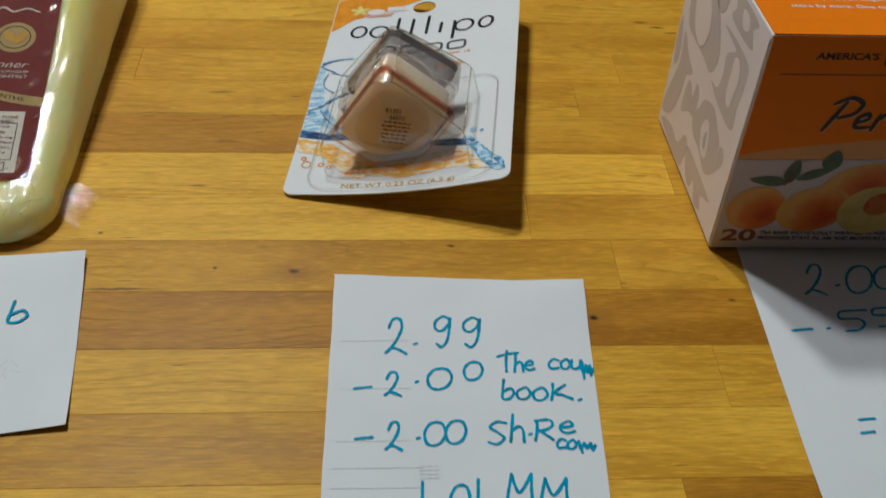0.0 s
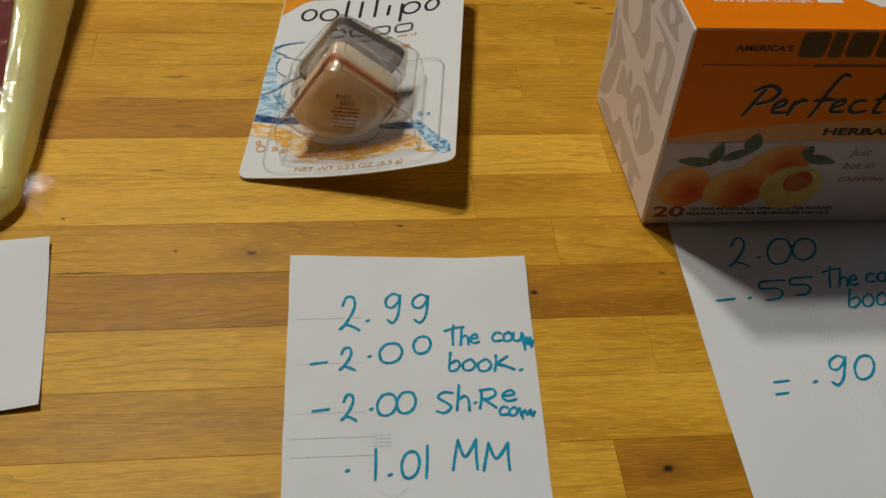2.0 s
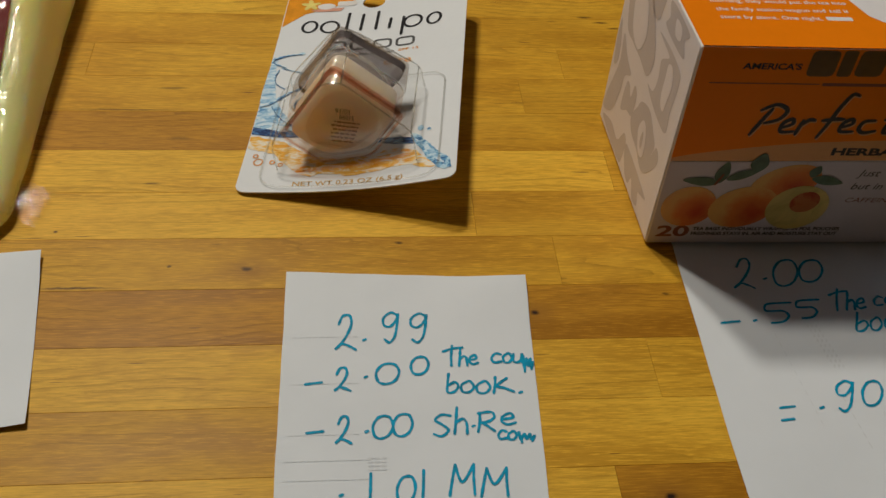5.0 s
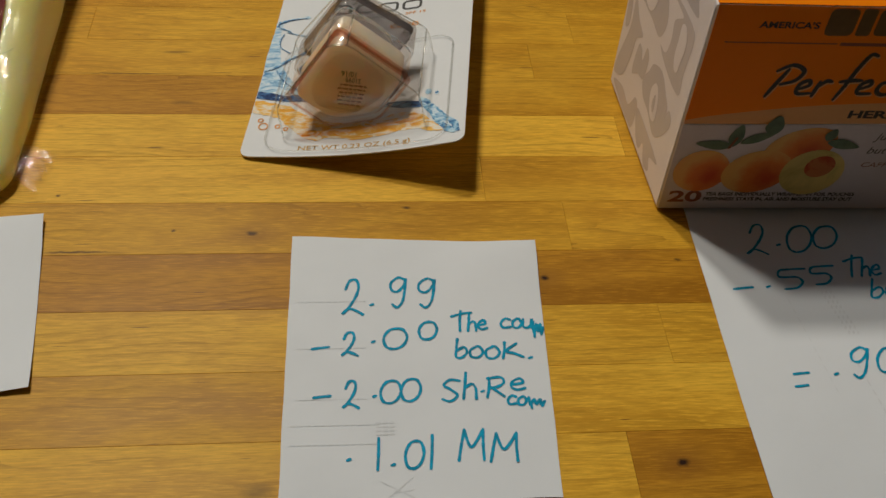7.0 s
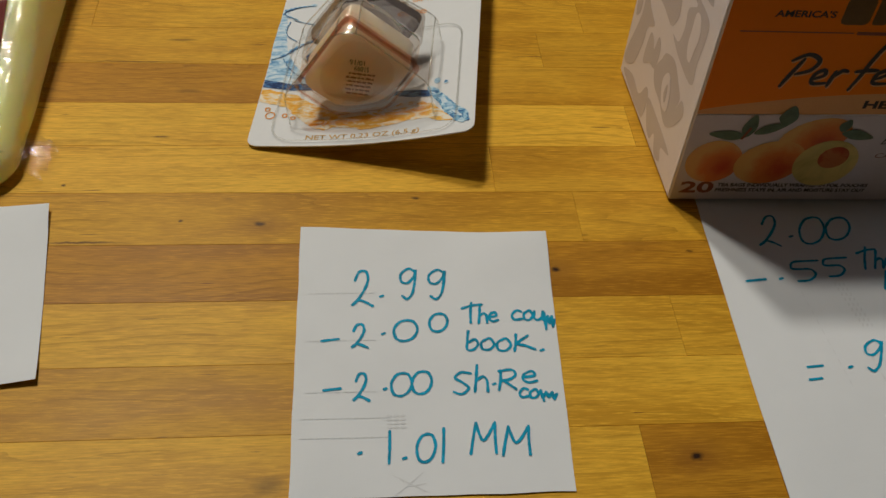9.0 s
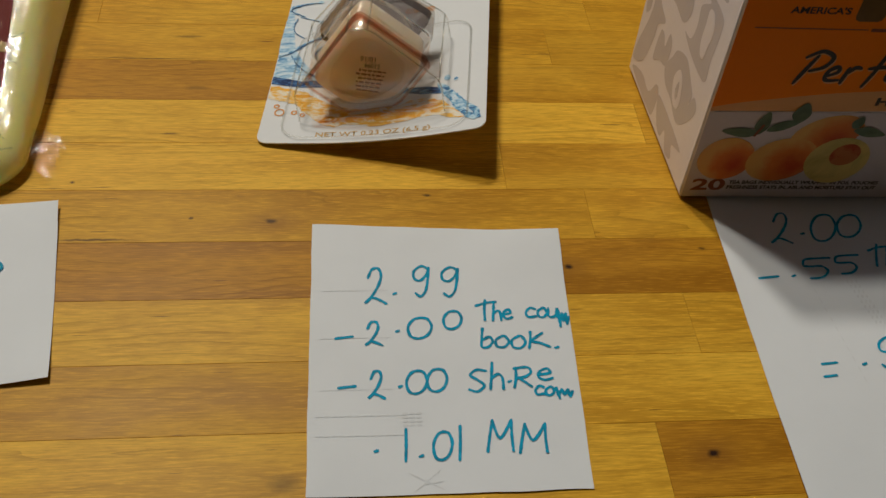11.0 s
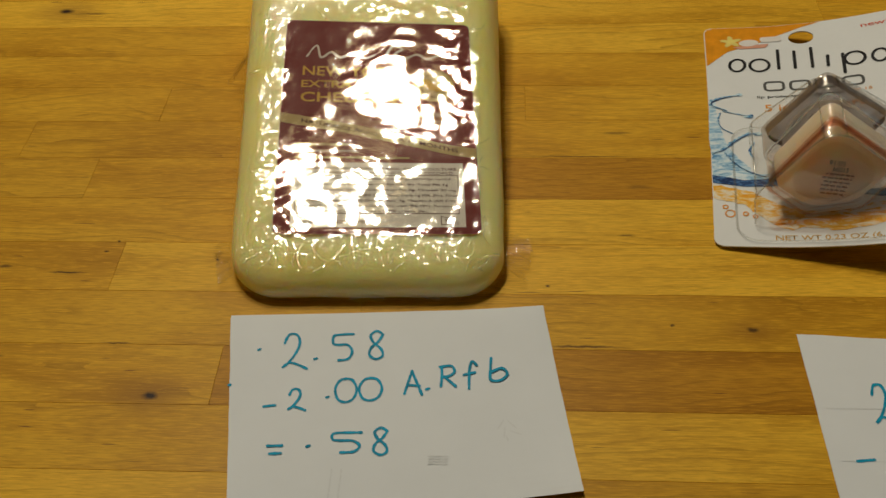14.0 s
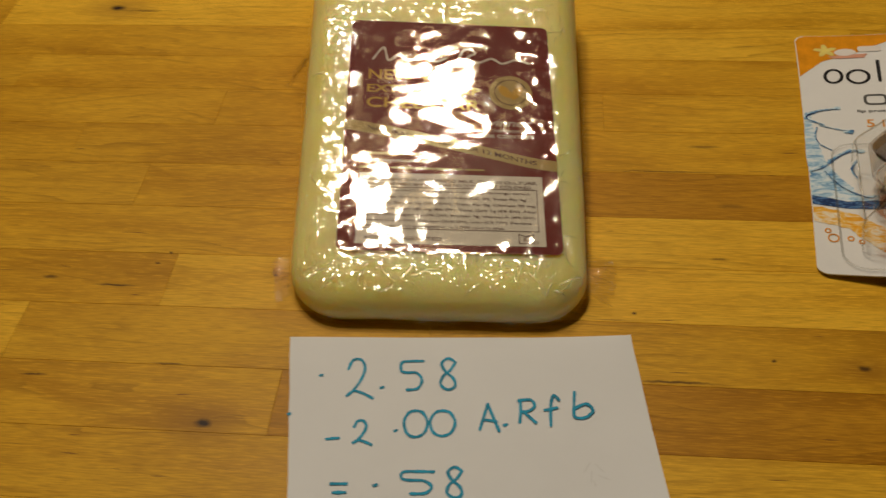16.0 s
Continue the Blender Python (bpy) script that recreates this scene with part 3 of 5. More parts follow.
def note_paper(name, label, corners, words, ghosts, curl):
    """A hand-cut sheet lying on the worktop; corners run from the far left one round past the far right one."""
    a, b, c, d = (Vector((*p, 0)) for p in corners)
    note = thing("paper_note", label, "note", group="price notes on the worktop")

    def height(p, q):
        lift = 0.0
        for (u, v), up, reach in curl:
            lift += up * max(0.0, 1 - math.hypot(p - u, q - v) / reach) ** 2
        return 0.0004 + lift + 0.00025 * (noise.noise(Vector((p * 2.3 + a.x * 50, q * 2.1, 0.3))) + 0.5)

    bm = bmesh.new()
    nx, ny = 30, 30
    grid = []
    for j in range(ny + 1):
        q = j / ny
        rowv = []
        for i in range(nx + 1):
            p = i / nx
            co = (a.lerp(b, p)).lerp(d.lerp(c, p), q)
            wob = 0.00025 * noise.noise(Vector((p * 6, q * 6, a.x * 30))) if i in (0, nx) or j in (0, ny) else 0
            rowv.append(bm.verts.new((co.x + wob, co.y + wob, height(p, q))))
        grid.append(rowv)
    for j in range(ny):
        for i in range(nx):
            bm.faces.new((grid[j + 1][i], grid[j + 1][i + 1], grid[j][i + 1], grid[j][i]))
    geom = bmesh.ops.extrude_face_region(bm, geom=bm.faces[:])
    for v in geom["geom"]:
        if isinstance(v, bmesh.types.BMVert):
            v.co.z -= 0.00012
    bmesh.ops.recalc_face_normals(bm, faces=bm.faces[:])
    part("sheet", bm, PAPER, note, "white paper sheet with hand-cut edges")

    w, h = (b - a).length, (d - a).length

    def on_sheet(co):
        rel = co - a
        p, q = max(0, min(1, rel.x / w)), max(0, min(1, -rel.y / h))
        return co.x, co.y, height(p, q) + co.z

    handwriting(note, on_sheet, words)
    if ghosts:
        bm = bmesh.new()
        for x, y, wd, ht, turn in ghosts:
            blob(bm, oval(x, y, wd, ht, turn, 10), 0.0001)
        warp(bm, on_sheet)
        part("faint_print", bm, GHOST, note, "faint grey print showing through the sheet", "stuff")
    return note

# ---- the price notes ----
note_paper("note", "white paper note in teal marker, lying beside the wrapped cheese",
    [(-0.1960, 0.0052), (-0.0853, 0.0098), (-0.0752, -0.0617), (-0.1811, -0.0746)],
    [
        [(".", -0.1835, -0.0105, 0.0012, 0.0015, -0.0003)],
        [("2", -0.1740, -0.0175, 0.0086, 0.0147, -0.0023), (".", -0.1636, -0.0141, 0.0014, 0.0016, -0.0002), ("5", -0.1577, -0.0138, 0.0080, 0.0113, -0.0013), ("8", -0.1455, -0.0131, 0.0066, 0.0120, -0.0011)],
        [("-", -0.1772, -0.0336, 0.0038, 0.0021, -0.0004), ("2", -0.1694, -0.0341, 0.0059, 0.0083, -0.0012), (".", -0.1573, -0.0295, 0.0011, 0.0014, -0.0001), ("0", -0.1542, -0.0307, 0.0073, 0.0094, -0.0011), ("0", -0.1464, -0.0299, 0.0077, 0.0090, -0.0009)],
        [("A", -0.1316, -0.0273, 0.0059, 0.0094, -0.0006), (".", -0.1247, -0.0258, 0.0015, 0.0017, -0.0001), ("R", -0.1202, -0.0239, 0.0054, 0.0083, -0.0003), ("f", -0.1122, -0.0246, 0.0044, 0.0109, -0.0003), ("b", -0.1039, -0.0214, 0.0063, 0.0091, -0.0001)],
        [("=", -0.1730, -0.0504, 0.0046, 0.0030, -0.0005), (".", -0.1611, -0.0482, 0.0014, 0.0016, -0.0002), ("5", -0.1536, -0.0495, 0.0105, 0.0074, -0.0009), ("8", -0.1404, -0.0500, 0.0061, 0.0098, -0.0009)],
        [(".", -0.1906, -0.0251, 0.0007, 0.0010, -0.0002)],
    ],
    [(-0.1000 + 0.0012 * k, -0.0380 - 0.0030 * (k % 3), 0.0022, 0.0003, 60 + 25 * k) for k in range(5)]
    + [(-0.1215 + 0.0021 * k, -0.0500 - 0.0009 * j, 0.0011, 0.0003, 5) for k in range(3) for j in range(4)]
    + [(-0.1520 + 0.0030 * k, -0.0560 - 0.0016 * j, 0.0003, 0.0009, 4) for k in range(2) for j in range(7)],
    [((1, 0), 0.0022, 0.5), ((1, 1), 0.0016, 0.4)])
note_paper("note", "white paper note in teal marker, lying beside the lip balm",
    [(0.0, -0.0002), (0.0850, -0.0046), (0.0798, -0.1025), (-0.0004, -0.1023)],
    [
        [("2", 0.0171, -0.0355, 0.0069, 0.0149, 0.0007), (".", 0.0262, -0.0324, 0.0014, 0.0019, 0.0001), ("9", 0.0322, -0.0327, 0.0060, 0.0130, 0.0011), ("9", 0.0414, -0.0329, 0.0064, 0.0126, 0.0013)],
        [("-", 0.0078, -0.0498, 0.0052, 0.0022, 0.0001), ("2", 0.0169, -0.0520, 0.0053, 0.0092, 0.0004), (".", 0.0265, -0.0475, 0.0012, 0.0017, 0.0001), ("0", 0.0300, -0.0496, 0.0076, 0.0082, 0.0007), ("0", 0.0415, -0.0461, 0.0059, 0.0072, 0.0007)],
        [("T", 0.0522, -0.0428, 0.0064, 0.0081, 0.0010), ("h", 0.0576, -0.0430, 0.0032, 0.0069, 0.0009), ("e", 0.0610, -0.0425, 0.0031, 0.0038, 0.0005)],
        [("c", 0.0684, -0.0422, 0.0037, 0.0039, 0.0006), ("o", 0.0723, -0.0422, 0.0033, 0.0038, 0.0006), ("u", 0.0756, -0.0423, 0.0034, 0.0037, 0.0007), ("p", 0.0782, -0.0465, 0.0037, 0.0074, 0.0013)],
        [("b", 0.0528, -0.0536, 0.0039, 0.0074, 0.0009), ("o", 0.0571, -0.0536, 0.0047, 0.0044, 0.0007), ("o", 0.0621, -0.0541, 0.0050, 0.0047, 0.0007), ("k", 0.0678, -0.0542, 0.0068, 0.0062, 0.0010), (".", 0.0760, -0.0550, 0.0014, 0.0017, 0.0003)],
        [("-", 0.0087, -0.0679, 0.0049, 0.0019, 0.0000), ("2", 0.0173, -0.0712, 0.0049, 0.0097, 0.0006), (".", 0.0265, -0.0679, 0.0011, 0.0015, 0.0001), ("0", 0.0285, -0.0698, 0.0063, 0.0082, 0.0007), ("0", 0.0348, -0.0692, 0.0061, 0.0081, 0.0007)],
        [("S", 0.0474, -0.0696, 0.0055, 0.0078, 0.0010), ("h", 0.0538, -0.0689, 0.0047, 0.0096, 0.0014), (".", 0.0596, -0.0670, 0.0011, 0.0014, 0.0003), ("R", 0.0611, -0.0685, 0.0058, 0.0072, 0.0011), ("e", 0.0687, -0.0661, 0.0049, 0.0042, 0.0008)],
        [("c", 0.0673, -0.0714, 0.0029, 0.0032, 0.0006), ("o", 0.0704, -0.0716, 0.0029, 0.0030, 0.0006), ("p", 0.0731, -0.0730, 0.0055, 0.0042, 0.0008)],
        [(".", 0.0185, -0.0893, 0.0012, 0.0015, 0.0001), ("1", 0.0266, -0.0921, 0.0016, 0.0104, 0.0007), (".", 0.0311, -0.0913, 0.0013, 0.0014, 0.0002), ("0", 0.0350, -0.0920, 0.0055, 0.0091, 0.0009), ("1", 0.0418, -0.0922, 0.0019, 0.0110, 0.0012)],
        [("M", 0.0510, -0.0899, 0.0074, 0.0102, 0.0015), ("M", 0.0603, -0.0906, 0.0079, 0.0093, 0.0016)],
    ],
    [(0.0040 + 0.0022 * k, -0.0300 - 0.0190 * j, 0.0011, 0.00014, 2) for k in range(10) for j in range(3)]
    + [(0.0030 + 0.0022 * k, -0.0770 - 0.0065 * j, 0.0011, 0.0002, 2) for k in range(12) for j in range(2)]
    + [(0.0280 + 0.0020 * k, -0.0765 - 0.0013 * j, 0.0009, 0.0004, 2) for k in range(3) for j in range(4)]
    + [(0.0330, -0.0985, 0.0060, 0.0002, 40), (0.0330, -0.0985, 0.0060, 0.0002, -30), (0.0350, -0.0990, 0.0030, 0.0002, 8)],
    [((1, 0), 0.0018, 0.4), ((0, 1), 0.0008, 0.3)])
note_paper("note", "white paper note in teal marker, partly under the box",
    [(0.1440, 0.0190), (0.2500, 0.0190), (0.2490, -0.1110), (0.1405, -0.1112)],
    [
        [("2", 0.1613, -0.0111, 0.0080, 0.0147, 0.0045), (".", 0.1733, -0.0076, 0.0018, 0.0022, 0.0007), ("0", 0.1763, -0.0102, 0.0096, 0.0131, 0.0044), ("0", 0.1868, -0.0084, 0.0093, 0.0110, 0.0039)],
        [("-", 0.1516, -0.0279, 0.0067, 0.0026, 0.0008), (".", 0.1634, -0.0272, 0.0017, 0.0021, 0.0006), ("5", 0.1666, -0.0274, 0.0109, 0.0093, 0.0031), ("5", 0.1790, -0.0255, 0.0095, 0.0086, 0.0031)],
        [("T", 0.1932, -0.0223, 0.0069, 0.0102, 0.0039), ("h", 0.1999, -0.0220, 0.0037, 0.0082, 0.0033), ("e", 0.2038, -0.0215, 0.0037, 0.0049, 0.0020)],
        [("c", 0.2109, -0.0204, 0.0039, 0.0044, 0.0018), ("o", 0.2154, -0.0200, 0.0040, 0.0045, 0.0019)],
        [("b", 0.1997, -0.0319, 0.0047, 0.0085, 0.0034), ("o", 0.2050, -0.0316, 0.0047, 0.0058, 0.0024), ("o", 0.2105, -0.0312, 0.0045, 0.0058, 0.0024)],
        [("=", 0.1599, -0.0675, 0.0050, 0.0052, 0.0017), (".", 0.1744, -0.0641, 0.0017, 0.0020, 0.0007), ("9", 0.1794, -0.0648, 0.0068, 0.0120, 0.0046), ("0", 0.1895, -0.0629, 0.0071, 0.0098, 0.0039)],
    ],
    [(0.1830 + 0.0016 * k + 0.0004 * j, -0.0290 - 0.0022 * j, 0.0008, 0.0004, 70) for k in range(3) for j in range(9)]
    + [(0.1700 + 0.0004 * j, -0.0330 - 0.0040 * j, 0.0002, 0.0012, 6) for j in range(10)]
    + [(0.1840 + 0.0004 * j, -0.0560 - 0.0036 * j, 0.0003, 0.0014, 8) for j in range(7)]
    + [(0.1960 + 0.0022 * k, -0.0660 - 0.0022 * j, 0.0010, 0.0004, 80) for k in range(3) for j in range(5)],
    [((0, 1), 0.0012, 0.35)])

# ---- the cheese ----
cheese = thing("wrapped_cheese", "wedge of pale cheddar in clear crinkled wrap with maroon label", "cheese", pose(-0.15, 0.1, 0))
TO_CHEESE = Matrix.Translation((0.15, -0.1, 0))
FOOT = [Vector((-0.1978, 0.0120, 0)), Vector((-0.0985, 0.0145, 0)), Vector((-0.1030, 0.2050, 0)), Vector((-0.2180, 0.2050, 0))]


def cheese_top(x, y):
    return 0.0146 + 0.200 * (y - 0.0335)


def even_outline(n):
    """Points at even steps round a rounded oblong, each coordinate from -1 to 1."""
    dense = round_rect(-0.048, -0.095, 0.048, 0.095, 0.017, 24)
    dense.append(dense[0])
    runs = [math.hypot(b[0] - a[0], b[1] - a[1]) for a, b in zip(dense, dense[1:])]
    out, i, gone = [], 0, 0.0
    for k in range(n):
        want = sum(runs) * k / n
        while gone + runs[i] < want:
            gone += runs[i]
            i += 1
        t = (want - gone) / runs[i]
        out.append(((dense[i][0] + t * (dense[i + 1][0] - dense[i][0])) / 0.048, (dense[i][1] + t * (dense[i + 1][1] - dense[i][1])) / 0.095))
    return out


def slab(grow, crinkle, levels, n):
    """Rounded wedge built of nested rings, from the foot up over the edge to the middle of the top."""
    rings = []
    outline = even_outline(n)
    for shrink, high in levels:
        ring = []
        for p, q in outline:
            p, q = p * max(1 - shrink / 0.048, 0.02), q * max(1 - shrink / 0.095, 0.02)
            u, v = (p + 1) / 2, (q + 1) / 2
            base = FOOT[0].lerp(FOOT[1], u).lerp(FOOT[3].lerp(FOOT[2], u), v)
            out = Vector((p, q, 0)).normalized()
            z = cheese_top(base.x, base.y) * high
            co = base + out * grow * (1 if high < 0.95 else 0.3 * max(0.0, 1 - shrink / 0.02)) + Vector((0, 0, z + grow * high))
            w = noise.noise(co * 55.0) * 0.0011 + noise.noise(co * 24.0 + Vector((3, 1, 0))) * 0.0012
            co += (out * (1 - high) + Vector((0, 0, high * 0.35))) * w * (0.6 if high > 0.02 else 0.2)
            if crinkle:
                calm = 0.35 + 0.65 * min(1.0, max(0.0, 0.5 + 1.6 * noise.noise(co * 38.0 + Vector((9, 4, 1)))))
                r = 1 - abs(noise.noise(co * 105.0)) * 2
                r2 = 1 - abs(noise.noise(co * 240.0 + Vector((5, 2, 7)))) * 2
                r3 = noise.noise(co * 520.0)
                top = high > 0.95
                rim = min(1.0, max(0.0, (0.022 - shrink) / 0.012))
                co += (out * (1 - high) + Vector((0, 0, 1)) * high) * calm * (r * (0.00016 + 0.00050 * rim if top else 0.00095) + r2 * (0.000012 + 0.00040 * rim if top else 0.00060) + r3 * (0.000003 + 0.00014 * rim))
            co.z = max(co.z, 0.0004)
            ring.append(TO_CHEESE @ co)
        rings.append(ring)
    bm = loft(rings)
    bmesh.ops.triangulate(bm, faces=[f for f in bm.faces if len(f.verts) > 4])
    return bm


EDGE = [(0.0022, 0.0), (0.0006, 0.12), (0.0, 0.30), (0.0002, 0.55), (0.0012, 0.74), (0.0030, 0.88), (0.0056, 0.965), (0.0085, 1.0)]
smooth(part("cheese", slab(0.0, 0.0, EDGE + [(0.0085 + 0.0055 * k, 1.0) for k in range(1, 8)], 180), CHEESE, cheese, "pale yellow cheddar block"))
FINE = [(a + (b - a) * k / 3, c + (d - c) * k / 3) for (a, c), (b, d) in zip(EDGE, EDGE[1:]) for k in range(3)]
smooth(part("wrap", slab(0.0014, 1.0, FINE + [(0.0085 + 0.0009 * k, 1.0) for k in range(0, 44)], 460), WRAP, cheese, "clear crinkled plastic wrap"))


def wrap_tail(x, y, z, aim, reach, seed):
    """A gathered end of the wrap, standing off the side of the block."""
    loops = []
    for i in range(9):
        t = i / 8
        line = []
        for j in range(13):
            s = j / 12 - 0.5
            pl = 0.0016 * math.sin(s * 26 + seed + t * 2) * (0.4 + t) + 0.0018 * noise.noise(Vector((t * 5, s * 9, seed)))
            r = t * reach * (1 + 0.25 * noise.noise(Vector((s * 7, seed, 0.5))))
            px, py = r * math.cos(radians(aim)), r * math.sin(radians(aim))
            spread = s * (0.016 + 0.004 * t)
            line.append(TO_CHEESE @ Vector((x + px - spread * math.sin(radians(aim)), y + py + spread * math.cos(radians(aim)), max(0.0006, z * (1 - 0.65 * t) + pl))))
        loops.append(line)
    bm = bmesh.new()
    vs = [[bm.verts.new(p) for p in line] for line in loops]
    for a, b in zip(vs, vs[1:]):
        for k in range(12):
            bm.faces.new((a[k], a[k + 1], b[k + 1], b[k]))
    return smooth(part("wrap_tail", bm, WRAP_TAIL, cheese, "gathered loose end of clear wrap"))


# sharp little folds of the wrap, thickest beside the label and along the near end
fold_rng = random.Random(8)
folds = []
while len(folds) < 170:
    u, v = fold_rng.uniform(0.06, 0.94), fold_rng.uniform(0.05, 0.97) ** 1.25
    c = FOOT[0].lerp(FOOT[1], u).lerp(FOOT[3].lerp(FOOT[2], u), v)
    if -0.192 < c.x + 0.07 * (c.y - 0.03) < -0.107 and 0.029 < c.y < 0.140:
        continue
    turn, size, bend = fold_rng.gauss(1.2, 0.7), fold_rng.uniform(0.0012, 0.0042), fold_rng.uniform(-0.5, 0.5)
    line = []
    for t in (-1.0, -0.5, 0.0, 0.5, 1.0):
        q = c + Vector((math.cos(turn + bend * t), math.sin(turn + bend * t), 0)) * size * t
        line.append(TO_CHEESE @ Vector((q.x, q.y, cheese_top(q.x, q.y) * (1 - 0.10 * max(0.0, 0.10 - min(u, 1 - u, v * 2)) / 0.05) + 0.0013 + 0.0003 * (1 - t * t))))
    folds.append(tube(line, fold_rng.uniform(0.00018, 0.00040), 5))
smooth(part("wrap_folds", join(*folds), WRAP_FOLD, cheese, "sharp shiny folds in the clear wrap", "stuff"))


wrap_tail(-0.1030, 0.0330, 0.0070, -8, 0.0125, 1.0)
wrap_tail(-0.1970, 0.0300, 0.0070, 195, 0.0095, 4.0)
wrap_tail(-0.2130, 0.1430, 0.0150, 170, 0.0085, 7.0)

# the label, in metres from its near left corner
LABEL_W, LABEL_H = 0.0755, 0.1045
LABEL = [Vector((-0.1835, 0.0318, 0)), Vector((-0.1070, 0.0322, 0)), Vector((-0.1143, 0.1345, 0)), Vector((-0.1915, 0.1385, 0))]


def on_label(co):
    u, v = co.x / LABEL_W, co.y / LABEL_H
    p = LABEL[0].lerp(LABEL[1], u).lerp(LABEL[3].lerp(LABEL[2], u), v)
    return TO_CHEESE @ Vector((p.x, p.y, cheese_top(p.x, p.y) + 0.0007 + co.z))


label = part("label", warp(shape(round_rect(0, 0, LABEL_W, LABEL_H, 0.0026)), on_label), MAROON, cheese, "maroon paper label with gold and cream print")


def label_part(name, bm, material):
    return part(name, warp(bm, on_label), material, label, "", "stuff" if name in ("facts_line", "small_print") else "")


Z1, Z2, Z3 = 0.00012, 0.00022, 0.00032
label_part("gold_line", letters("NEW YORK", 0.0078, 0.0745, 0.0048, 0.0395, Z1, 0, 0.012), GOLD)
label_part("gold_line", letters("EXTRA SHARP", 0.0075, 0.0683, 0.0035, 0.0420, Z1, 0, 0.015), GOLD)
label_part("gold_line", letters("CHEDDAR", 0.0075, 0.0610, 0.0047, 0.0420, Z1, 0, 0.012), GOLD)
script = bmesh.new()
ribbon(script, curve_points([(0.009, 0.0842), (0.013, 0.0905), (0.015, 0.0840), (0.019, 0.0870), (0.023, 0.0842), (0.028, 0.0868), (0.033, 0.0842), (0.037, 0.0862)], 6), 0.0010, Z1, 0.00003, 0.3, 0.5)
ribbon(script, curve_points([(0.041, 0.0845), (0.044, 0.0910), (0.048, 0.0895), (0.045, 0.0868), (0.049, 0.0845), (0.054, 0.0868), (0.058, 0.0845), (0.063, 0.0866), (0.068, 0.0848)], 6), 0.0010, Z1, 0.00003, 0.3, 0.5)
label_part("script_mark", script, LIGHT_PRINT)
label_part("medallion", shape(oval(0.0606, 0.0702, 0.0078, 0.0082), z=Z1), TAN)
ring = bmesh.new()
ribbon(ring, [Vector((x, y, 0)) for x, y in oval(0.0606, 0.0702, 0.0058, 0.0061, 0, 32) + [oval(0.0606, 0.0702, 0.0058, 0.0061, 0, 32)[0]]], 0.0004, Z2)
label_part("medallion_ring", ring, BROWN_PRINT)
label_part("medallion_mark", shape(oval(0.0585, 0.0705, 0.0018, 0.0034, 35), oval(0.0628, 0.0700, 0.0016, 0.0036, -30), z=Z2), GOLD)
label_part("cream_line", letters("winner", 0.0508, 0.0540, 0.0034, 0.0170, Z1, 0.35), LIGHT_PRINT)
label_part("cream_line", letters("WORLD CHAMPIONSHIP", 0.0440, 0.0511, 0.0014, 0.0242, Z1), LIGHT_PRINT)
label_part("cream_line", letters("CHEESE CONTEST", 0.0445, 0.0486, 0.0015, 0.0236, Z1, 0, 0.01), LIGHT_PRINT)
BAND = [(-0.0003, 0.0530), (0.016, 0.0500), (0.0333, 0.0463), (0.0541, 0.0411), (0.066, 0.0380), (0.0757, 0.0365)]
band = bmesh.new()
ribbon(band, curve_points(BAND, 8), 0.0046, Z1)
label_part("tan_band", warp(band, lambda co: (max(0.0, min(LABEL_W, co.x)), co.y, co.z)), TAN)


def band_y(x):
    for (xa, ya), (xb, yb) in zip(BAND, BAND[1:]):
        if x <= xb:
            return ya + (yb - ya) * (x - xa) / (xb - xa)
    return BAND[-1][1]


label_part("band_line", warp(letters("NATURALLY AGED OVER 12 MONTHS", 0.0085, -0.0009, 0.0019, 0.0600, Z2, 0, 0.012), lambda co: (co.x, co.y + band_y(co.x), co.z)), BROWN_PRINT)
label_part("small_print", bars([(0.0062, 0.0396, 0.0125, 0.0009), (0.0190, 0.0396, 0.0075, 0.0009)], Z1), TAN)
label_part("small_print", letters("Proudly manufactured by:", 0.0064, 0.0365, 0.0013, 0.0245, Z1), LIGHT_PRINT)
label_part("small_print", bars([(0.0064 + dx, 0.0336, w, 0.0007) for dx, w in ((0, 0.0048), (0.0056, 0.0046), (0.0112, 0.0078), (0.0198, 0.0064), (0.0270, 0.0044), (0.0320, 0.0042), (0.0372, 0.0066))], Z1), TAN)
label_part("facts_panel", shape([(0.0064, 0.0028), (0.0700, 0.0030), (0.0699, 0.0317), (0.0066, 0.0315)], z=Z1), CREAM)
frame_line = bmesh.new()
for p, q in (((0.0078, 0.0087), (0.0678, 0.0088)), ((0.0678, 0.0088), (0.0679, 0.0259)), ((0.0679, 0.0259), (0.0078, 0.0254)), ((0.0078, 0.0254), (0.0078, 0.0087))):
    ribbon(frame_line, curve_points([p, q], 2), 0.00028, Z2)
label_part("facts_frame", frame_line, BROWN_PRINT)
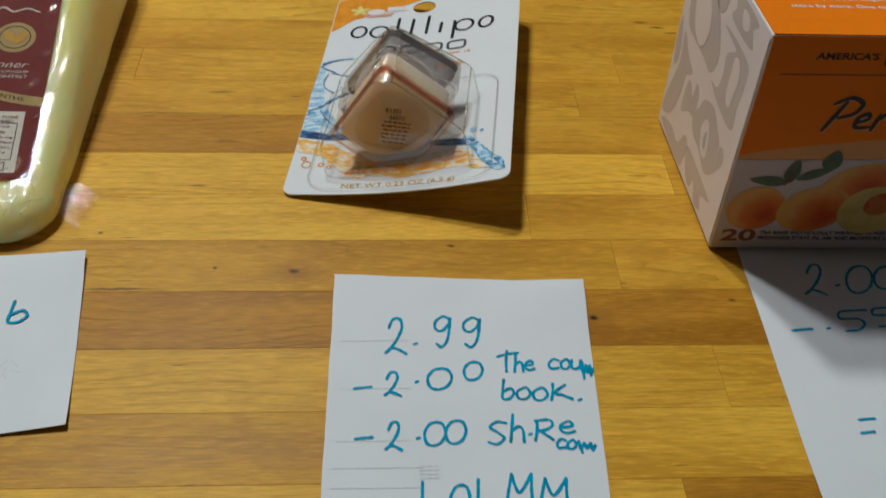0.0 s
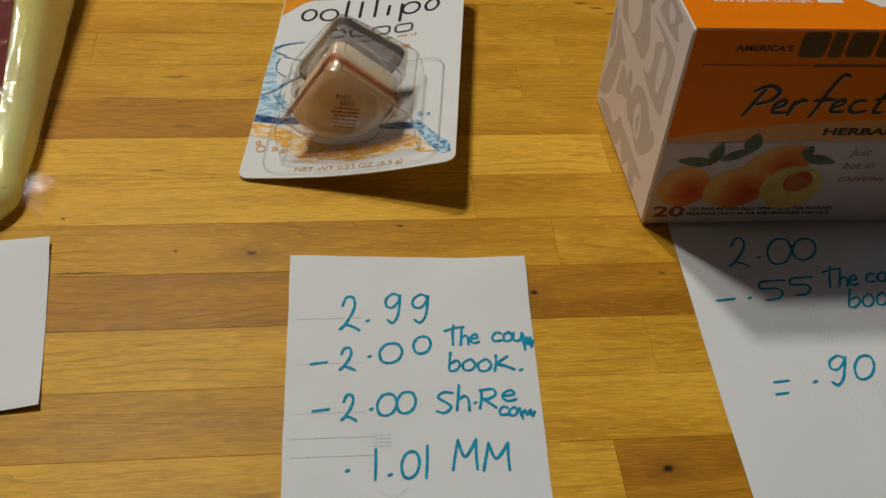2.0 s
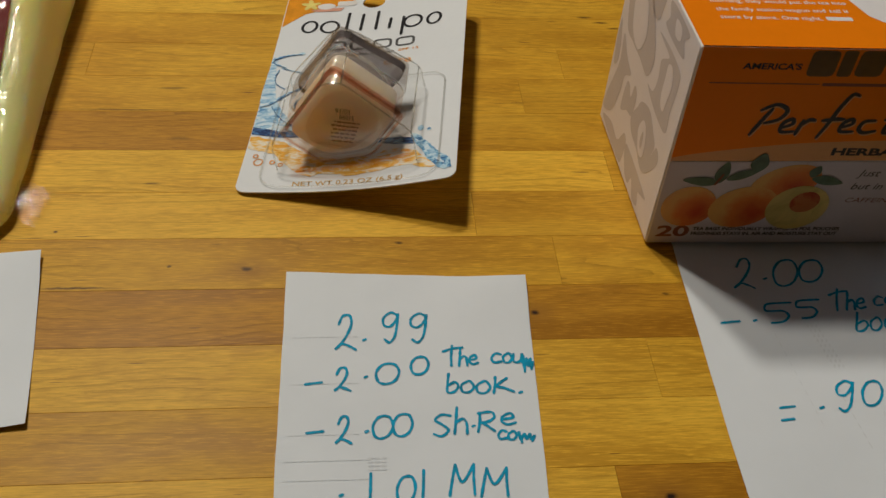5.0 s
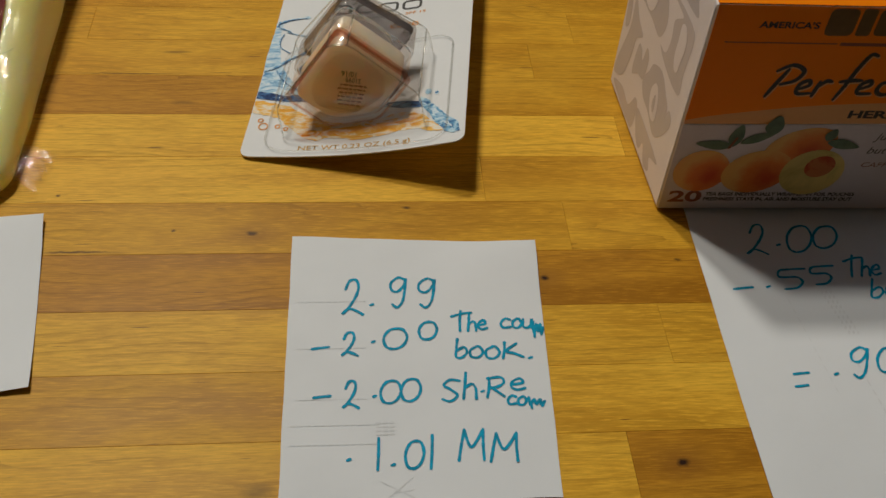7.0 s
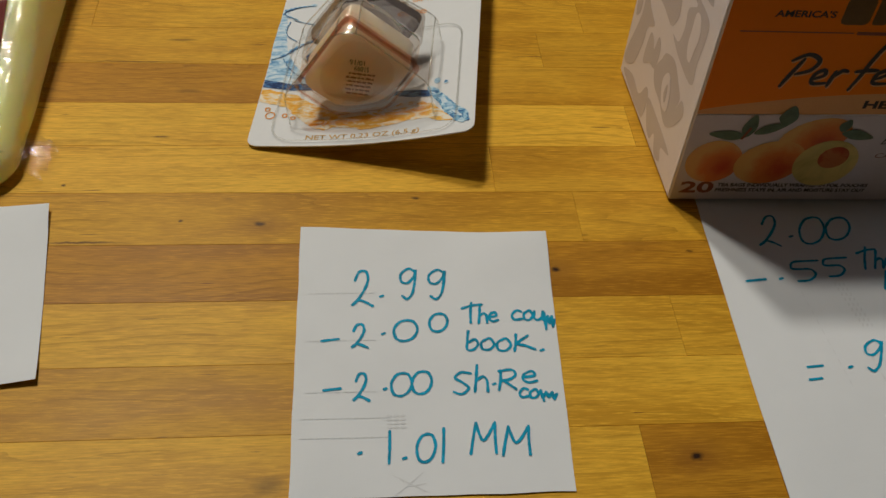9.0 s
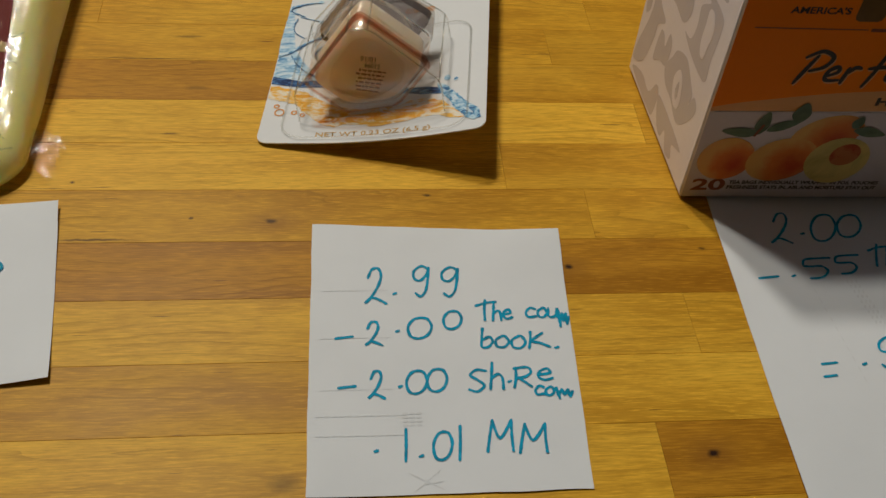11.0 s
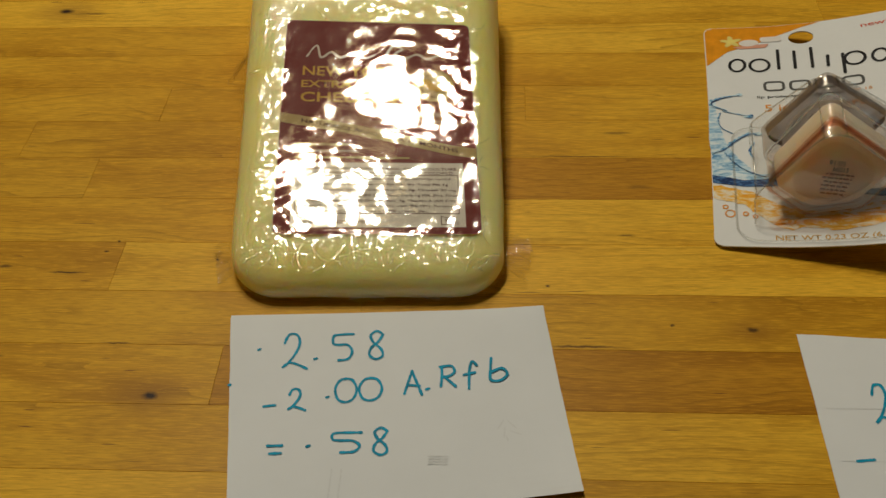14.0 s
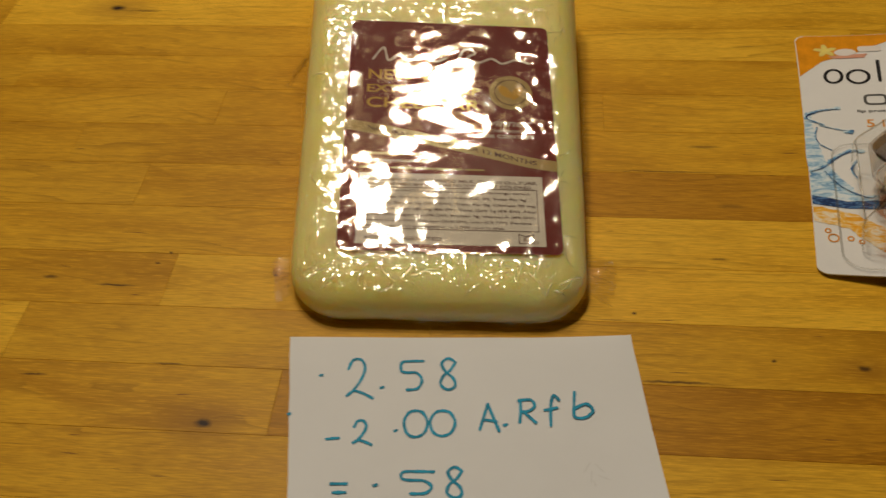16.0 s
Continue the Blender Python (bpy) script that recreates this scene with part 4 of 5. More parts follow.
FACTS = [
    ("INGREDIENTS: PASTEURIZED MILK, CHEESE CULTURE,", 0.0282, 0.0012, 0.0595), ("SALT, ENZYMES AND ANNATTO (COLOR) IF COLORED.", 0.0263, 0.0012, 0.0580),
    ("NUTRITION FACTS: Serving size 1 oz (28 g), Servings: varied.", 0.0238, 0.0010, 0.0570), ("Amount per Serving: Calories 110 Fat Cal. 80, Total Fat 9g", 0.0212, 0.0010, 0.0555),
    ("(14% DV), Sat Fat 5g (25% DV), Trans Fat 0g, Cholest 30 mg", 0.0187, 0.0010, 0.0585), ("(10% DV), Sodium 180 mg (8% DV), Total Carb 1g (0% DV), Fiber", 0.0163, 0.0010, 0.0590),
    ("0g (0% DV), Sugars 0g (0% DV), Protein 7g, Vitamin A (6% DV),", 0.0139, 0.0010, 0.0585), ("Vitamin C (0% DV), Calcium (20% DV), Iron (0% DV). Percent", 0.0116, 0.0010, 0.0570),
    ("Daily Values (DV) are based on a 2,000 calorie diet.", 0.0093, 0.0010, 0.0480),
]
for words, y, h, w in FACTS:
    label_part("facts_line", letters(words, 0.0086, y, h, w, Z2, 0, 0.012 if y > 0.026 else 0.006), BROWN_PRINT)
label_part("facts_line", letters("KEEP REFRIGERATED", 0.0095, 0.0043, 0.0014, 0.0260, Z2, 0, 0.012), BROWN_PRINT)
mark = bmesh.new()
K_BOX = [(0.0612, 0.0040), (0.0612, 0.0076), (0.0636, 0.0068), (0.0660, 0.0076), (0.0660, 0.0040), (0.0612, 0.0040)]
for p, q in zip(K_BOX, K_BOX[1:]):
    ribbon(mark, curve_points([p, q], 2), 0.00032, Z2)
label_part("kosher_mark", join(mark, letters("K", 0.0627, 0.0047, 0.0019, None, Z2), letters("D", 0.0667, 0.0041, 0.0010, None, Z2)), BROWN_PRINT)

# ---- the lip balm on its card ----
pack = thing("lip_balm_pack", "lip balm cube in clear blister on white card, one edge raised", "lip balm", pose(-0.0214, 0.0405, 0.0012, 0, -12.0, -7.4))
CARD_W, CARD_H = 0.0855, 0.1435


def on_card(co):
    """The card sags along its middle."""
    u = max(0.0, min(1.0, co.x / CARD_W))
    return Vector((co.x - 0.0022 * (co.y / CARD_H) ** 2 * (1 - u), co.y, co.z - 0.0030 * math.sin(math.pi * u)))


bm = bmesh.new()
for loop in (round_rect(0, 0, CARD_W, CARD_H, 0.0040, 6), oval(0.0412, 0.1325, 0.0053, 0.0050, 0, 28)):
    vs = [bm.verts.new((x, y, 0)) for x, y in loop]
    for k in range(len(vs)):
        bm.edges.new((vs[k], vs[(k + 1) % len(vs)]))
bmesh.ops.triangle_fill(bm, use_beauty=True, use_dissolve=False, edges=bm.edges[:])
drape(bm, on_card, 0.005)
up = bmesh.ops.extrude_face_region(bm, geom=bm.faces[:])
for v in up["geom"]:
    if isinstance(v, bmesh.types.BMVert):
        v.co.z -= 0.0005
bmesh.ops.recalc_face_normals(bm, faces=bm.faces[:])
card = part("card", bm, CARD_WHITE, pack, "glossy white card with orange and blue print")


def card_print(name, bm, material, tag=""):
    return part(name, drape(bm, on_card, 0.005), material, card, tag)


corner = [(0.0004, 0.1130), (0.0050, 0.1185), (0.0095, 0.1238), (0.0160, 0.1270), (0.0230, 0.1300), (0.0300, 0.1345), (0.0420, 0.1405), (0.0500, 0.1432), (0.0042, 0.1432), (0.0014, 0.1420), (0.0003, 0.1395)]
card_print("orange_corner", shape(corner, z=0.00010), ORANGE_PRINT)
card_print("flower_print", shape(*[oval(0.0115 + 0.0022 * math.cos(a), 0.1318 + 0.0022 * math.sin(a), 0.0026, 0.0012, math.degrees(a), 12) for a in (0.4, 1.7, 2.9, 4.2, 5.4)], z=0.00020), plain("flower_yellow", (0.80, 0.66, 0.20), 0.3, 0.2, 200.0))
card_print("cube_print", shape([(0.0150, 0.1258), (0.0260, 0.1262), (0.0275, 0.1290), (0.0180, 0.1285), (0.0120, 0.1272)], z=0.00024), plain("print_rose", (0.72, 0.36, 0.26), 0.3, 0.1, 200.0))
card_print("dome_print", shape(oval(0.0190, 0.1303, 0.0042, 0.0026, 4), round_rect(0.0240, 0.1305, 0.0330, 0.1345, 0.0012), z=0.00028), plain("print_pale", (0.78, 0.74, 0.72), 0.3, 0.06, 200.0))

# the brand marks, as plain strokes of their size
mark = bmesh.new()
for i, (x, y, w, h) in enumerate([(0.0132, 0.1132, 0.0032, 0.0046), (0.0225, 0.1128, 0.0040, 0.0046), (0.0610, 0.1118, 0.0040, 0.0046), (0.0708, 0.1112, 0.0030, 0.0044)]):
    o = [Vector((*p, 0)) for p in oval(x, y, w, h, -8, 24)]
    ribbon(mark, o + o[:1], 0.0013, 0.00012 + i * 0.00001)
for i, (x, y, h) in enumerate([(0.0303, 0.1095, 0.0140), (0.0370, 0.1092, 0.0126), (0.0440, 0.1088, 0.0144), (0.0502, 0.1086, 0.0075), (0.0562, 0.1022, 0.0138)]):
    ribbon(mark, curve_points([(x, y), (x + 0.0004, y + h)], 4), 0.0014, 0.00020 + i * 0.00001)
card_print("brand_mark", mark, BLACK_PRINT, "plain black brand strokes")
mark = bmesh.new()
for i in range(4):
    o = [Vector((*p, 0)) for p in round_rect(0.0236 + 0.0104 * i, 0.0940 - 0.0003 * i, 0.0312 + 0.0104 * i, 0.1000 - 0.0003 * i, 0.0018, 4)]
    ribbon(mark, o + o[:1], 0.0012, 0.00012 + i * 0.00001)
card_print("brand_blocks", mark, plain("grey_brand_print", (0.10, 0.10, 0.10), 0.35, 0.2, 300.0), "plain grey brand outlines")
card_print("printed_line", letters("lip protectant/sunscreen", 0.0200, 0.0888, 0.0017, 0.0340, 0.00012, 0, 0.02), BLACK_PRINT)
card_print("printed_line", letters("SPF 15", 0.0560, 0.0888, 0.0016, 0.0090, 0.00012, 0, 0.01), ORANGE_PRINT)
card_print("printed_line", letters("5 in", 0.0226, 0.0795, 0.0046, 0.0100, 0.00012, 0, 0.01), ORANGE_PRINT)
card_print("printed_line", letters("care", 0.0500, 0.0795, 0.0046, 0.0125, 0.00012, 0, 0.01), ORANGE_PRINT)
card_print("printed_line", letters("new!", 0.0660, 0.1340, 0.0030, 0.0110, 0.00012, 0, 0.01), RED_PRINT)
card_print("printed_line", letters("NET WT 0.23 OZ (6.5 g)", 0.0218, 0.0034, 0.0024, 0.0430, 0.00012, 0, 0.01), plain("tan_print", (0.60, 0.36, 0.10), 0.35, 0.1, 300.0))

# water and orange splashes printed on the card
card_print("pale_water", drape(shape([(0.0004, 0.0370), (0.0002, 0.0500), (0.0040, 0.0535), (0.0060, 0.0520), (0.0100, 0.0440), (0.0160, 0.0395), (0.0230, 0.0400), (0.0225, 0.0370), (0.0110, 0.0355)], [(0.0004, 0.0600), (0.0003, 0.0800), (0.0024, 0.0790), (0.0030, 0.0700), (0.0020, 0.0610)], z=0.00010), lambda c: c, 0.004), WATER_PRINT)
card_print("deep_water", shape([(0.0003, 0.0345), (0.0002, 0.0390), (0.0060, 0.0380), (0.0120, 0.0362), (0.0220, 0.0372), (0.0330, 0.0350), (0.0225, 0.0325), (0.0120, 0.0325)], z=0.00016), DEEP_WATER)
trail, dark_line = bmesh.new(), bmesh.new()
WATER_LINES = [
    [(0.0125, 0.0912), (0.0085, 0.0902), (0.0048, 0.0890), (0.0010, 0.0862), (0.0016, 0.0838), (0.0045, 0.0820), (0.0072, 0.0805)], [(0.0055, 0.0800), (0.0100, 0.0785), (0.0150, 0.0770), (0.0172, 0.0772), (0.0165, 0.0755), (0.0140, 0.0762)],
    [(0.0045, 0.0790), (0.0035, 0.0740), (0.0045, 0.0690), (0.0090, 0.0650)], [(0.0006, 0.0525), (0.0045, 0.0545), (0.0085, 0.0590), (0.0120, 0.0625), (0.0160, 0.0650), (0.0185, 0.0640)],
    [(0.0050, 0.0535), (0.0085, 0.0470), (0.0130, 0.0420), (0.0195, 0.0385), (0.0215, 0.0400)], [(0.0170, 0.0590), (0.0150, 0.0540), (0.0165, 0.0490)],
]
for i, s in enumerate(WATER_LINES):
    ribbon(trail, curve_points(s, 7), 0.0015 if i in (0, 3) else 0.0008, 0.00022 + i * 0.00001, 0.00001, 0.5, 0.9)
    ribbon(dark_line, curve_points([(x + 0.0003, y - 0.0003) for x, y in s], 7), 0.0006 if i in (0, 3) else 0.00035, 0.00030 + i * 0.00001, 0.00001, 0.7, 0.9)
for x, y, r in ((0.0128, 0.0913, 0.0010), (0.0152, 0.0763, 0.0010), (0.0190, 0.0645, 0.0011)):
    blob(trail, oval(x, y, r * 1.4, r, 12, 14), 0.00029)
card_print("pale_water", shape(ragged([(0.0003, 0.0520), (0.0004, 0.0850), (0.0026, 0.0870), (0.0030, 0.0800), (0.0042, 0.0700), (0.0060, 0.0600), (0.0090, 0.0520), (0.0150, 0.0420), (0.0080, 0.0410)], 0.0006), z=0.00009), WATER_PRINT)
card_print("water_trail", trail, JET_PRINT)
card_print("water_line", dark_line, DEEP_WATER)
card_print("water_jet", shape(ragged([(0.0660, 0.0290), (0.0688, 0.0225), (0.0722, 0.0165), (0.0752, 0.0105), (0.0790, 0.0062), (0.0822, 0.0050), (0.0836, 0.0075), (0.0822, 0.0115), (0.0775, 0.0165), (0.0735, 0.0222), (0.0700, 0.0275)], 0.0010), oval(0.0700, 0.0320, 0.0012, 0.0016), oval(0.0735, 0.0305, 0.0008, 0.0010), z=0.00020), JET_PRINT)
card_print("water_jet", shape(ragged([(0.0688, 0.0250), (0.0728, 0.0185), (0.0765, 0.0125), (0.0805, 0.0085), (0.0775, 0.0145), (0.0730, 0.0210)], 0.0007), z=0.00026), WATER_PRINT)
card_print("deep_water", shape([(0.0540, 0.0288), (0.0620, 0.0282), (0.0690, 0.0262), (0.0680, 0.0230), (0.0600, 0.0240), (0.0530, 0.0262)], z=0.00018), DEEP_WATER)
rng = random.Random(5)
band_top = [(0.0003, 0.0338), (0.0060, 0.0318), (0.0120, 0.0305), (0.0180, 0.0270), (0.0260, 0.0215), (0.0380, 0.0180), (0.0500, 0.0190), (0.0600, 0.0215), (0.0680, 0.0190), (0.0740, 0.0120)]
band_low = [(0.0790, 0.0082), (0.0740, 0.0075), (0.0640, 0.0110), (0.0540, 0.0095), (0.0440, 0.0080), (0.0330, 0.0095), (0.0250, 0.0092), (0.0180, 0.0150), (0.0120, 0.0215), (0.0050, 0.0240), (0.0003, 0.0258)]
edge = [(p.x, p.y + 0.0012 * noise.noise(p * 420.0)) for p in curve_points(band_top, 5)] + [(p.x, p.y + 0.0014 * noise.noise(p * 380.0)) for p in curve_points(band_low, 5)]
card_print("orange_splash", shape(edge, z=0.00013), SPLASH)
for cx, cy, r in ((0.0062, 0.0172, 0.0017), (0.0046, 0.0208, 0.0009), (0.0118, 0.0172, 0.0009), (0.0152, 0.0158, 0.0008)):
    drop = bmesh.new()
    o = oval(cx, cy, r, r * 1.1, 0, 18)
    ribbon(drop, [Vector((*p, 0)) for p in o + o[:1]], 0.0005, 0.00020)
    card_print("drop_print", drop, ORANGE_PRINT)


def rounded_loop(corners, r, place_at, n=6):
    """A closed outline with its corners rounded, each point placed by place_at."""
    out = []
    m = len(corners)
    for i in range(m):
        a, b, c = (Vector((*corners[k % m], 0)) for k in (i - 1, i, i + 1))
        s, e = b + (a - b).normalized() * r, b + (c - b).normalized() * r
        for k in range(n + 1):
            t = k / n
            out.append(place_at((s.lerp(b, t)).lerp(b.lerp(e, t), t)))
    return out


# the cube, its axis along the card, standing on one of its long edges
AXIS_U, AXIS_W = 0.0425, 0.0124


def diamond(half, r, v, lean=0.33):
    """A square ring on its corner, cut off flat where it meets the card."""
    a, h = half * 1.15, half * 1.04
    c = [(a, 0), (0, h), (-a, 0), (-a * 0.40, -h * 0.60), (a * 0.40, -h * 0.60)]
    return rounded_loop(c, r, lambda p: Vector((AXIS_U + p.x, v - 0.0016 + lean * p.y + 0.11 * p.x, AXIS_W + p.y)))


balm = smooth(part("balm_base", loft([diamond(0.0186, 0.004, 0.0228), diamond(0.0206, 0.004, 0.0250), diamond(0.0210, 0.004, 0.0365)], False, False), ROSE_GLASS, pack, "translucent rose base of the lip balm cube"))
smooth(part("base_shell", loft([diamond(0.0195, 0.003, 0.0203), diamond(0.0214, 0.003, 0.0209), diamond(0.0222, 0.003, 0.0230), diamond(0.0222, 0.003, 0.0245)], True, False), ROSE_SHELL, balm, "clear rose plastic shell"))
for half, v, wide, deep in ((0.0196, 0.0205, 0.0017, 0.0010), (0.0190, 0.0229, 0.0014, 0.0016)):
    part("edge_band", loft([diamond(half, 0.003, v), diamond(half + wide, 0.003, v + deep)], False, False), ROSE_RIM, balm, "deeper rose moulded edge")
part("base_disc", loft([diamond(0.0150, 0.009, 0.0217), diamond(0.0150, 0.009, 0.0220)], True, False), ROSE_GLASS, balm, "pale beige translucent underside")
smooth(part("balm_core", loft([diamond(0.0176, 0.005, 0.0226), diamond(0.0186, 0.005, 0.0236), diamond(0.0190, 0.005, 0.0355)], True, True), ROSE_CORE, balm, "pale rose translucent filling"))


def stamped(p):
    """The print on the underside is upside down and turned a little."""
    x, y = -p.x * 0.966 - p.y * 0.259, -p.y * 0.966 + p.x * 0.259
    x, y = x + 0.0015, y - 0.0008
    return Vector((AXIS_U + x, 0.0198 + 0.33 * y + 0.11 * x, AXIS_W + y))


part("stamped_print", warp(letters("10/16", -0.0010, -0.0064, 0.0018, 0.0056, 0, 0, 0.015), stamped), BLACK_PRINT, balm, "black stamped date")
part("stamped_print", warp(letters("S1099", -0.0028, -0.0042, 0.0017, 0.0056, 0, 0, 0.015), stamped), BLACK_PRINT, balm, "black stamped batch mark")
rng = random.Random(3)
rows = []
for i in range(6):
    x = -0.0052 + 0.0004 * i
    while x < 0.0050:
        w = rng.uniform(0.0007, 0.0022)
        rows.append((x, -0.0018 + i * 0.00145, w, 0.00065))
        x += w + 0.0004
part("stamped_print", warp(bars(rows, 0), stamped), PRINT_BROWN, balm, "small dark unreadable print")
cap = smooth(part("balm_cap", loft([diamond(0.0212, 0.004, 0.0384), diamond(0.0216, 0.004, 0.0390), diamond(0.0216, 0.004, 0.0540, 0.1), diamond(0.0206, 0.004, 0.0556, 0.05), diamond(0.0170, 0.004, 0.0560, 0.0)], False, False), SMOKE_SHELL, pack, "clear smoky cap of the lip balm cube"))
part("cap_lining", loft([diamond(0.0196, 0.004, 0.0500, 0.1), diamond(0.0204, 0.004, 0.0540, 0.1)], False, False), CAP_DARK, cap, "grey inner rim of the cap")
part("cap_back", loft([diamond(0.0200, 0.004, 0.0520, 0.1), diamond(0.0200, 0.004, 0.0526, 0.1)], True, False), SMOKE_BACK, cap, "smoky back of the cap")
dome_loops = []
for k in range(9):
    t = k / 8 * math.pi / 2 * 0.97
    r, d = 0.0166 * math.cos(t), 0.0135 * math.sin(t)
    dome_loops.append([Vector((AXIS_U + r * math.cos(a), 0.0372 + d + 0.20 * r * math.sin(a), AXIS_W + r * math.sin(a))) for a in (2 * math.pi * j / 40 for j in range(40))])
smooth(part("dome", loft(dome_loops, False, True), DOME, cap, "pale dome under the cap"))
part("collar", loft([diamond(0.0204, 0.004, 0.0376), diamond(0.0204, 0.004, 0.0386)], False, False), ROSE_CORE, cap, "pale rim between base and cap")


# the blister: a tent of clear plastic over the cube, open below, on a flat rounded rim
def tent(grow, v, top, lean):
    c = [(-0.0275 - grow, -0.0010), (-0.0275 - grow, 0.0105), (-0.0040, 0.0318 + top), (0.0040, 0.0318 + top), (0.0275 + grow, 0.0105), (0.0275 + grow, -0.0010)]
    pts = [Vector((*p, 0)) for p in c]
    out = [pts[0]]
    for a, b, d in zip(pts, pts[1:], pts[2:]):
        s, e = b + (a - b).normalized() * 0.0035, b + (d - b).normalized() * 0.0035
        out += [(s.lerp(b, k / 6)).lerp(b.lerp(e, k / 6), k / 6) for k in range(7)]
    out.append(pts[-1])
    return [Vector((AXIS_U + p.x, v + lean * p.y, p.y)) for p in out]


bm = bmesh.new()
rings = [[bm.verts.new(p) for p in loop] for loop in (tent(-0.006, 0.0112, -0.008, 0.25), tent(-0.0012, 0.0104, -0.0012, 0.25), tent(0.0, 0.0118, 0.0, 0.25), tent(0.0, 0.035, 0.0, 0.0), tent(0.0, 0.0580, 0.0, -0.12), tent(-0.0012, 0.0600, -0.0015, -0.15), tent(-0.006, 0.0608, -0.008, -0.15))]
for lo, hi in zip(rings, rings[1:]):
    for k in range(len(lo) - 1):
        bm.faces.new((lo[k], lo[k + 1], hi[k + 1], hi[k]))
bm.faces.new(rings[0])
bm.faces.new(rings[-1])
bmesh.ops.recalc_face_normals(bm, faces=bm.faces[:])
blister = smooth(part("blister", bm, BLISTER, pack, "clear moulded blister"))
o = round_rect(0.0085, 0.0022, 0.0785, 0.0680, 0.0080, 6)
rim = bmesh.new()
ribbon(rim, [Vector((*p, 0)) for p in o + o[:1]], 0.0009, 0.0009)
part("rim", drape(rim, on_card, 0.005), BLISTER_EDGE, blister, "raised edge of the clear rim")

# the folds of the blister catch the light: along its ridge and shoulders, and round both ends
FOLDS = (tent(0.0, 0.0118, 0.0, 0.25), tent(0.0, 0.035, 0.0, 0.0), tent(0.0, 0.0580, 0.0, -0.12))
for k in (4, 11, 18, 25):
    smooth(part("blister_fold", tube([f[k] for f in FOLDS], 0.00035), BLISTER_EDGE, blister, "bright moulded fold"))
for f in (FOLDS[0], FOLDS[2]):
    smooth(part("blister_fold", tube(f, 0.00035), BLISTER_EDGE, blister, "bright moulded fold"))

# ---- the tea box ----
BOX_W, BOX_D, BOX_H = 0.1320, 0.0765, 0.0868
box = thing("tea_box", "orange and white cardboard tea box standing on a paper note", "tea box", pose(0.1334, 0.0120, 0.0010, 0, 0, -0.6))


def lean(co):
    """The carton is pushed a little out of square."""
    return Vector((co.x - 0.0016 * co.z / BOX_H * 0.8 - 0.0032 * co.y / BOX_D, co.y + 0.0012 * co.z / BOX_H, co.z))


def on_front(co):
    return lean(Vector((co.x, -0.0002 - co.z, co.y)))


def on_side(co):
    return lean(Vector((-0.0002 - co.z, co.x, co.y)))


def on_top(co):
    return lean(Vector((co.x, co.y, BOX_H + 0.0002 + co.z)))


carton = part("carton", warp(box_bm(0, 0, 0, BOX_W, BOX_D, BOX_H, 0.0006, 2), lean), CARTON_WHITE, box, "folded cardboard carton")


def box_print(name, bm, where, material, tag=""):
    return part(name, warp(bm, where), material, carton, tag, "stuff" if name == "top_line" else "")


ARC = [(0.0004, 0.0420), (0.0120, 0.0445), (0.0376, 0.0481), (0.0560, 0.0496), (0.0776, 0.0505), (0.1000, 0.0510), (0.1316, 0.0508)]
arc = [(p.x, p.y) for p in curve_points(ARC, 5)]
box_print("orange_panel", shape([*arc, (0.1316, BOX_H), (0.0004, BOX_H)], z=0.00005), on_front, CARTON_ORANGE)
box_print("pale_band", shape([*arc, (0.1316, 0.0416), (0.0780, 0.0414), (0.0390, 0.0407), (0.0004, 0.0404)], z=0.00003), on_front, PALE_ORANGE)
# lower front in the darkened white that carries its shade
box_print("lower_panel", shape([(0.0004, 0.0004), (0.1316, 0.0004), (0.1316, 0.0412), (0.0004, 0.0400)], z=0.00002), on_front, SHADED_WHITE)
box_print("top_panel", shape([(0.0004, 0.0004), (BOX_W - 0.0004, 0.0004), (BOX_W - 0.0004, BOX_D - 0.0004), (0.0004, BOX_D - 0.0004)], z=0.00005), on_top, CARTON_ORANGE)
box_print("tear_flap", shape([(0.0590, 0.0300), (0.0625, 0.0190), (0.0680, 0.0135), (0.0840, 0.0130), (0.0900, 0.0190), (0.0930, 0.0300), (0.0930, 0.0600), (0.0590, 0.0600)], z=0.00015), on_top, CARTON_WHITE, "pale tear-open flap")
for words, y, x, w in (("ladies on the original label. Each", 0.0305, 0.0095, 0.0440), ("morning, they would put the tea into", 0.0255, 0.0105, 0.0470), ("the family station wagon and sell it", 0.0205, 0.0110, 0.0455), ("store by store. One night,", 0.0158, 0.0110, 0.0345)):
    box_print("top_line", letters(words, x, y, 0.0021, w, 0.0001, 0, 0.005), on_top, CARTON_WHITE)
box_print("top_line", bars([(0.0470, 0.0158, 0.0090, 0.0021)], 0.0001), on_top, CARTON_WHITE)

box_print("printed_line", letters("AMERICA'S", 0.0150, 0.0790, 0.0022, 0.0195, 0.00012, 0, 0.03), on_front, PRINT_DARK)
box_print("brand_mark", bars([(0.0365, 0.0765, 0.0094, 0.0098), (0.0468, 0.0766, 0.0048, 0.0098), (0.0526, 0.0767, 0.0094, 0.0098), (0.0632, 0.0768, 0.0094, 0.0098), (0.0738, 0.0769, 0.0094, 0.0098)], 0.00012), on_front, OLIVE, "plain olive brand blocks")
box_print("rule", bars([(0.0055, 0.0733, 0.0370, 0.0004)], 0.00012), on_front, PRINT_BROWN)
box_print("rule", bars([(0.0435, 0.0728, 0.0420, 0.0012)], 0.00012), on_front, PRINT_BROWN)
script = bmesh.new()
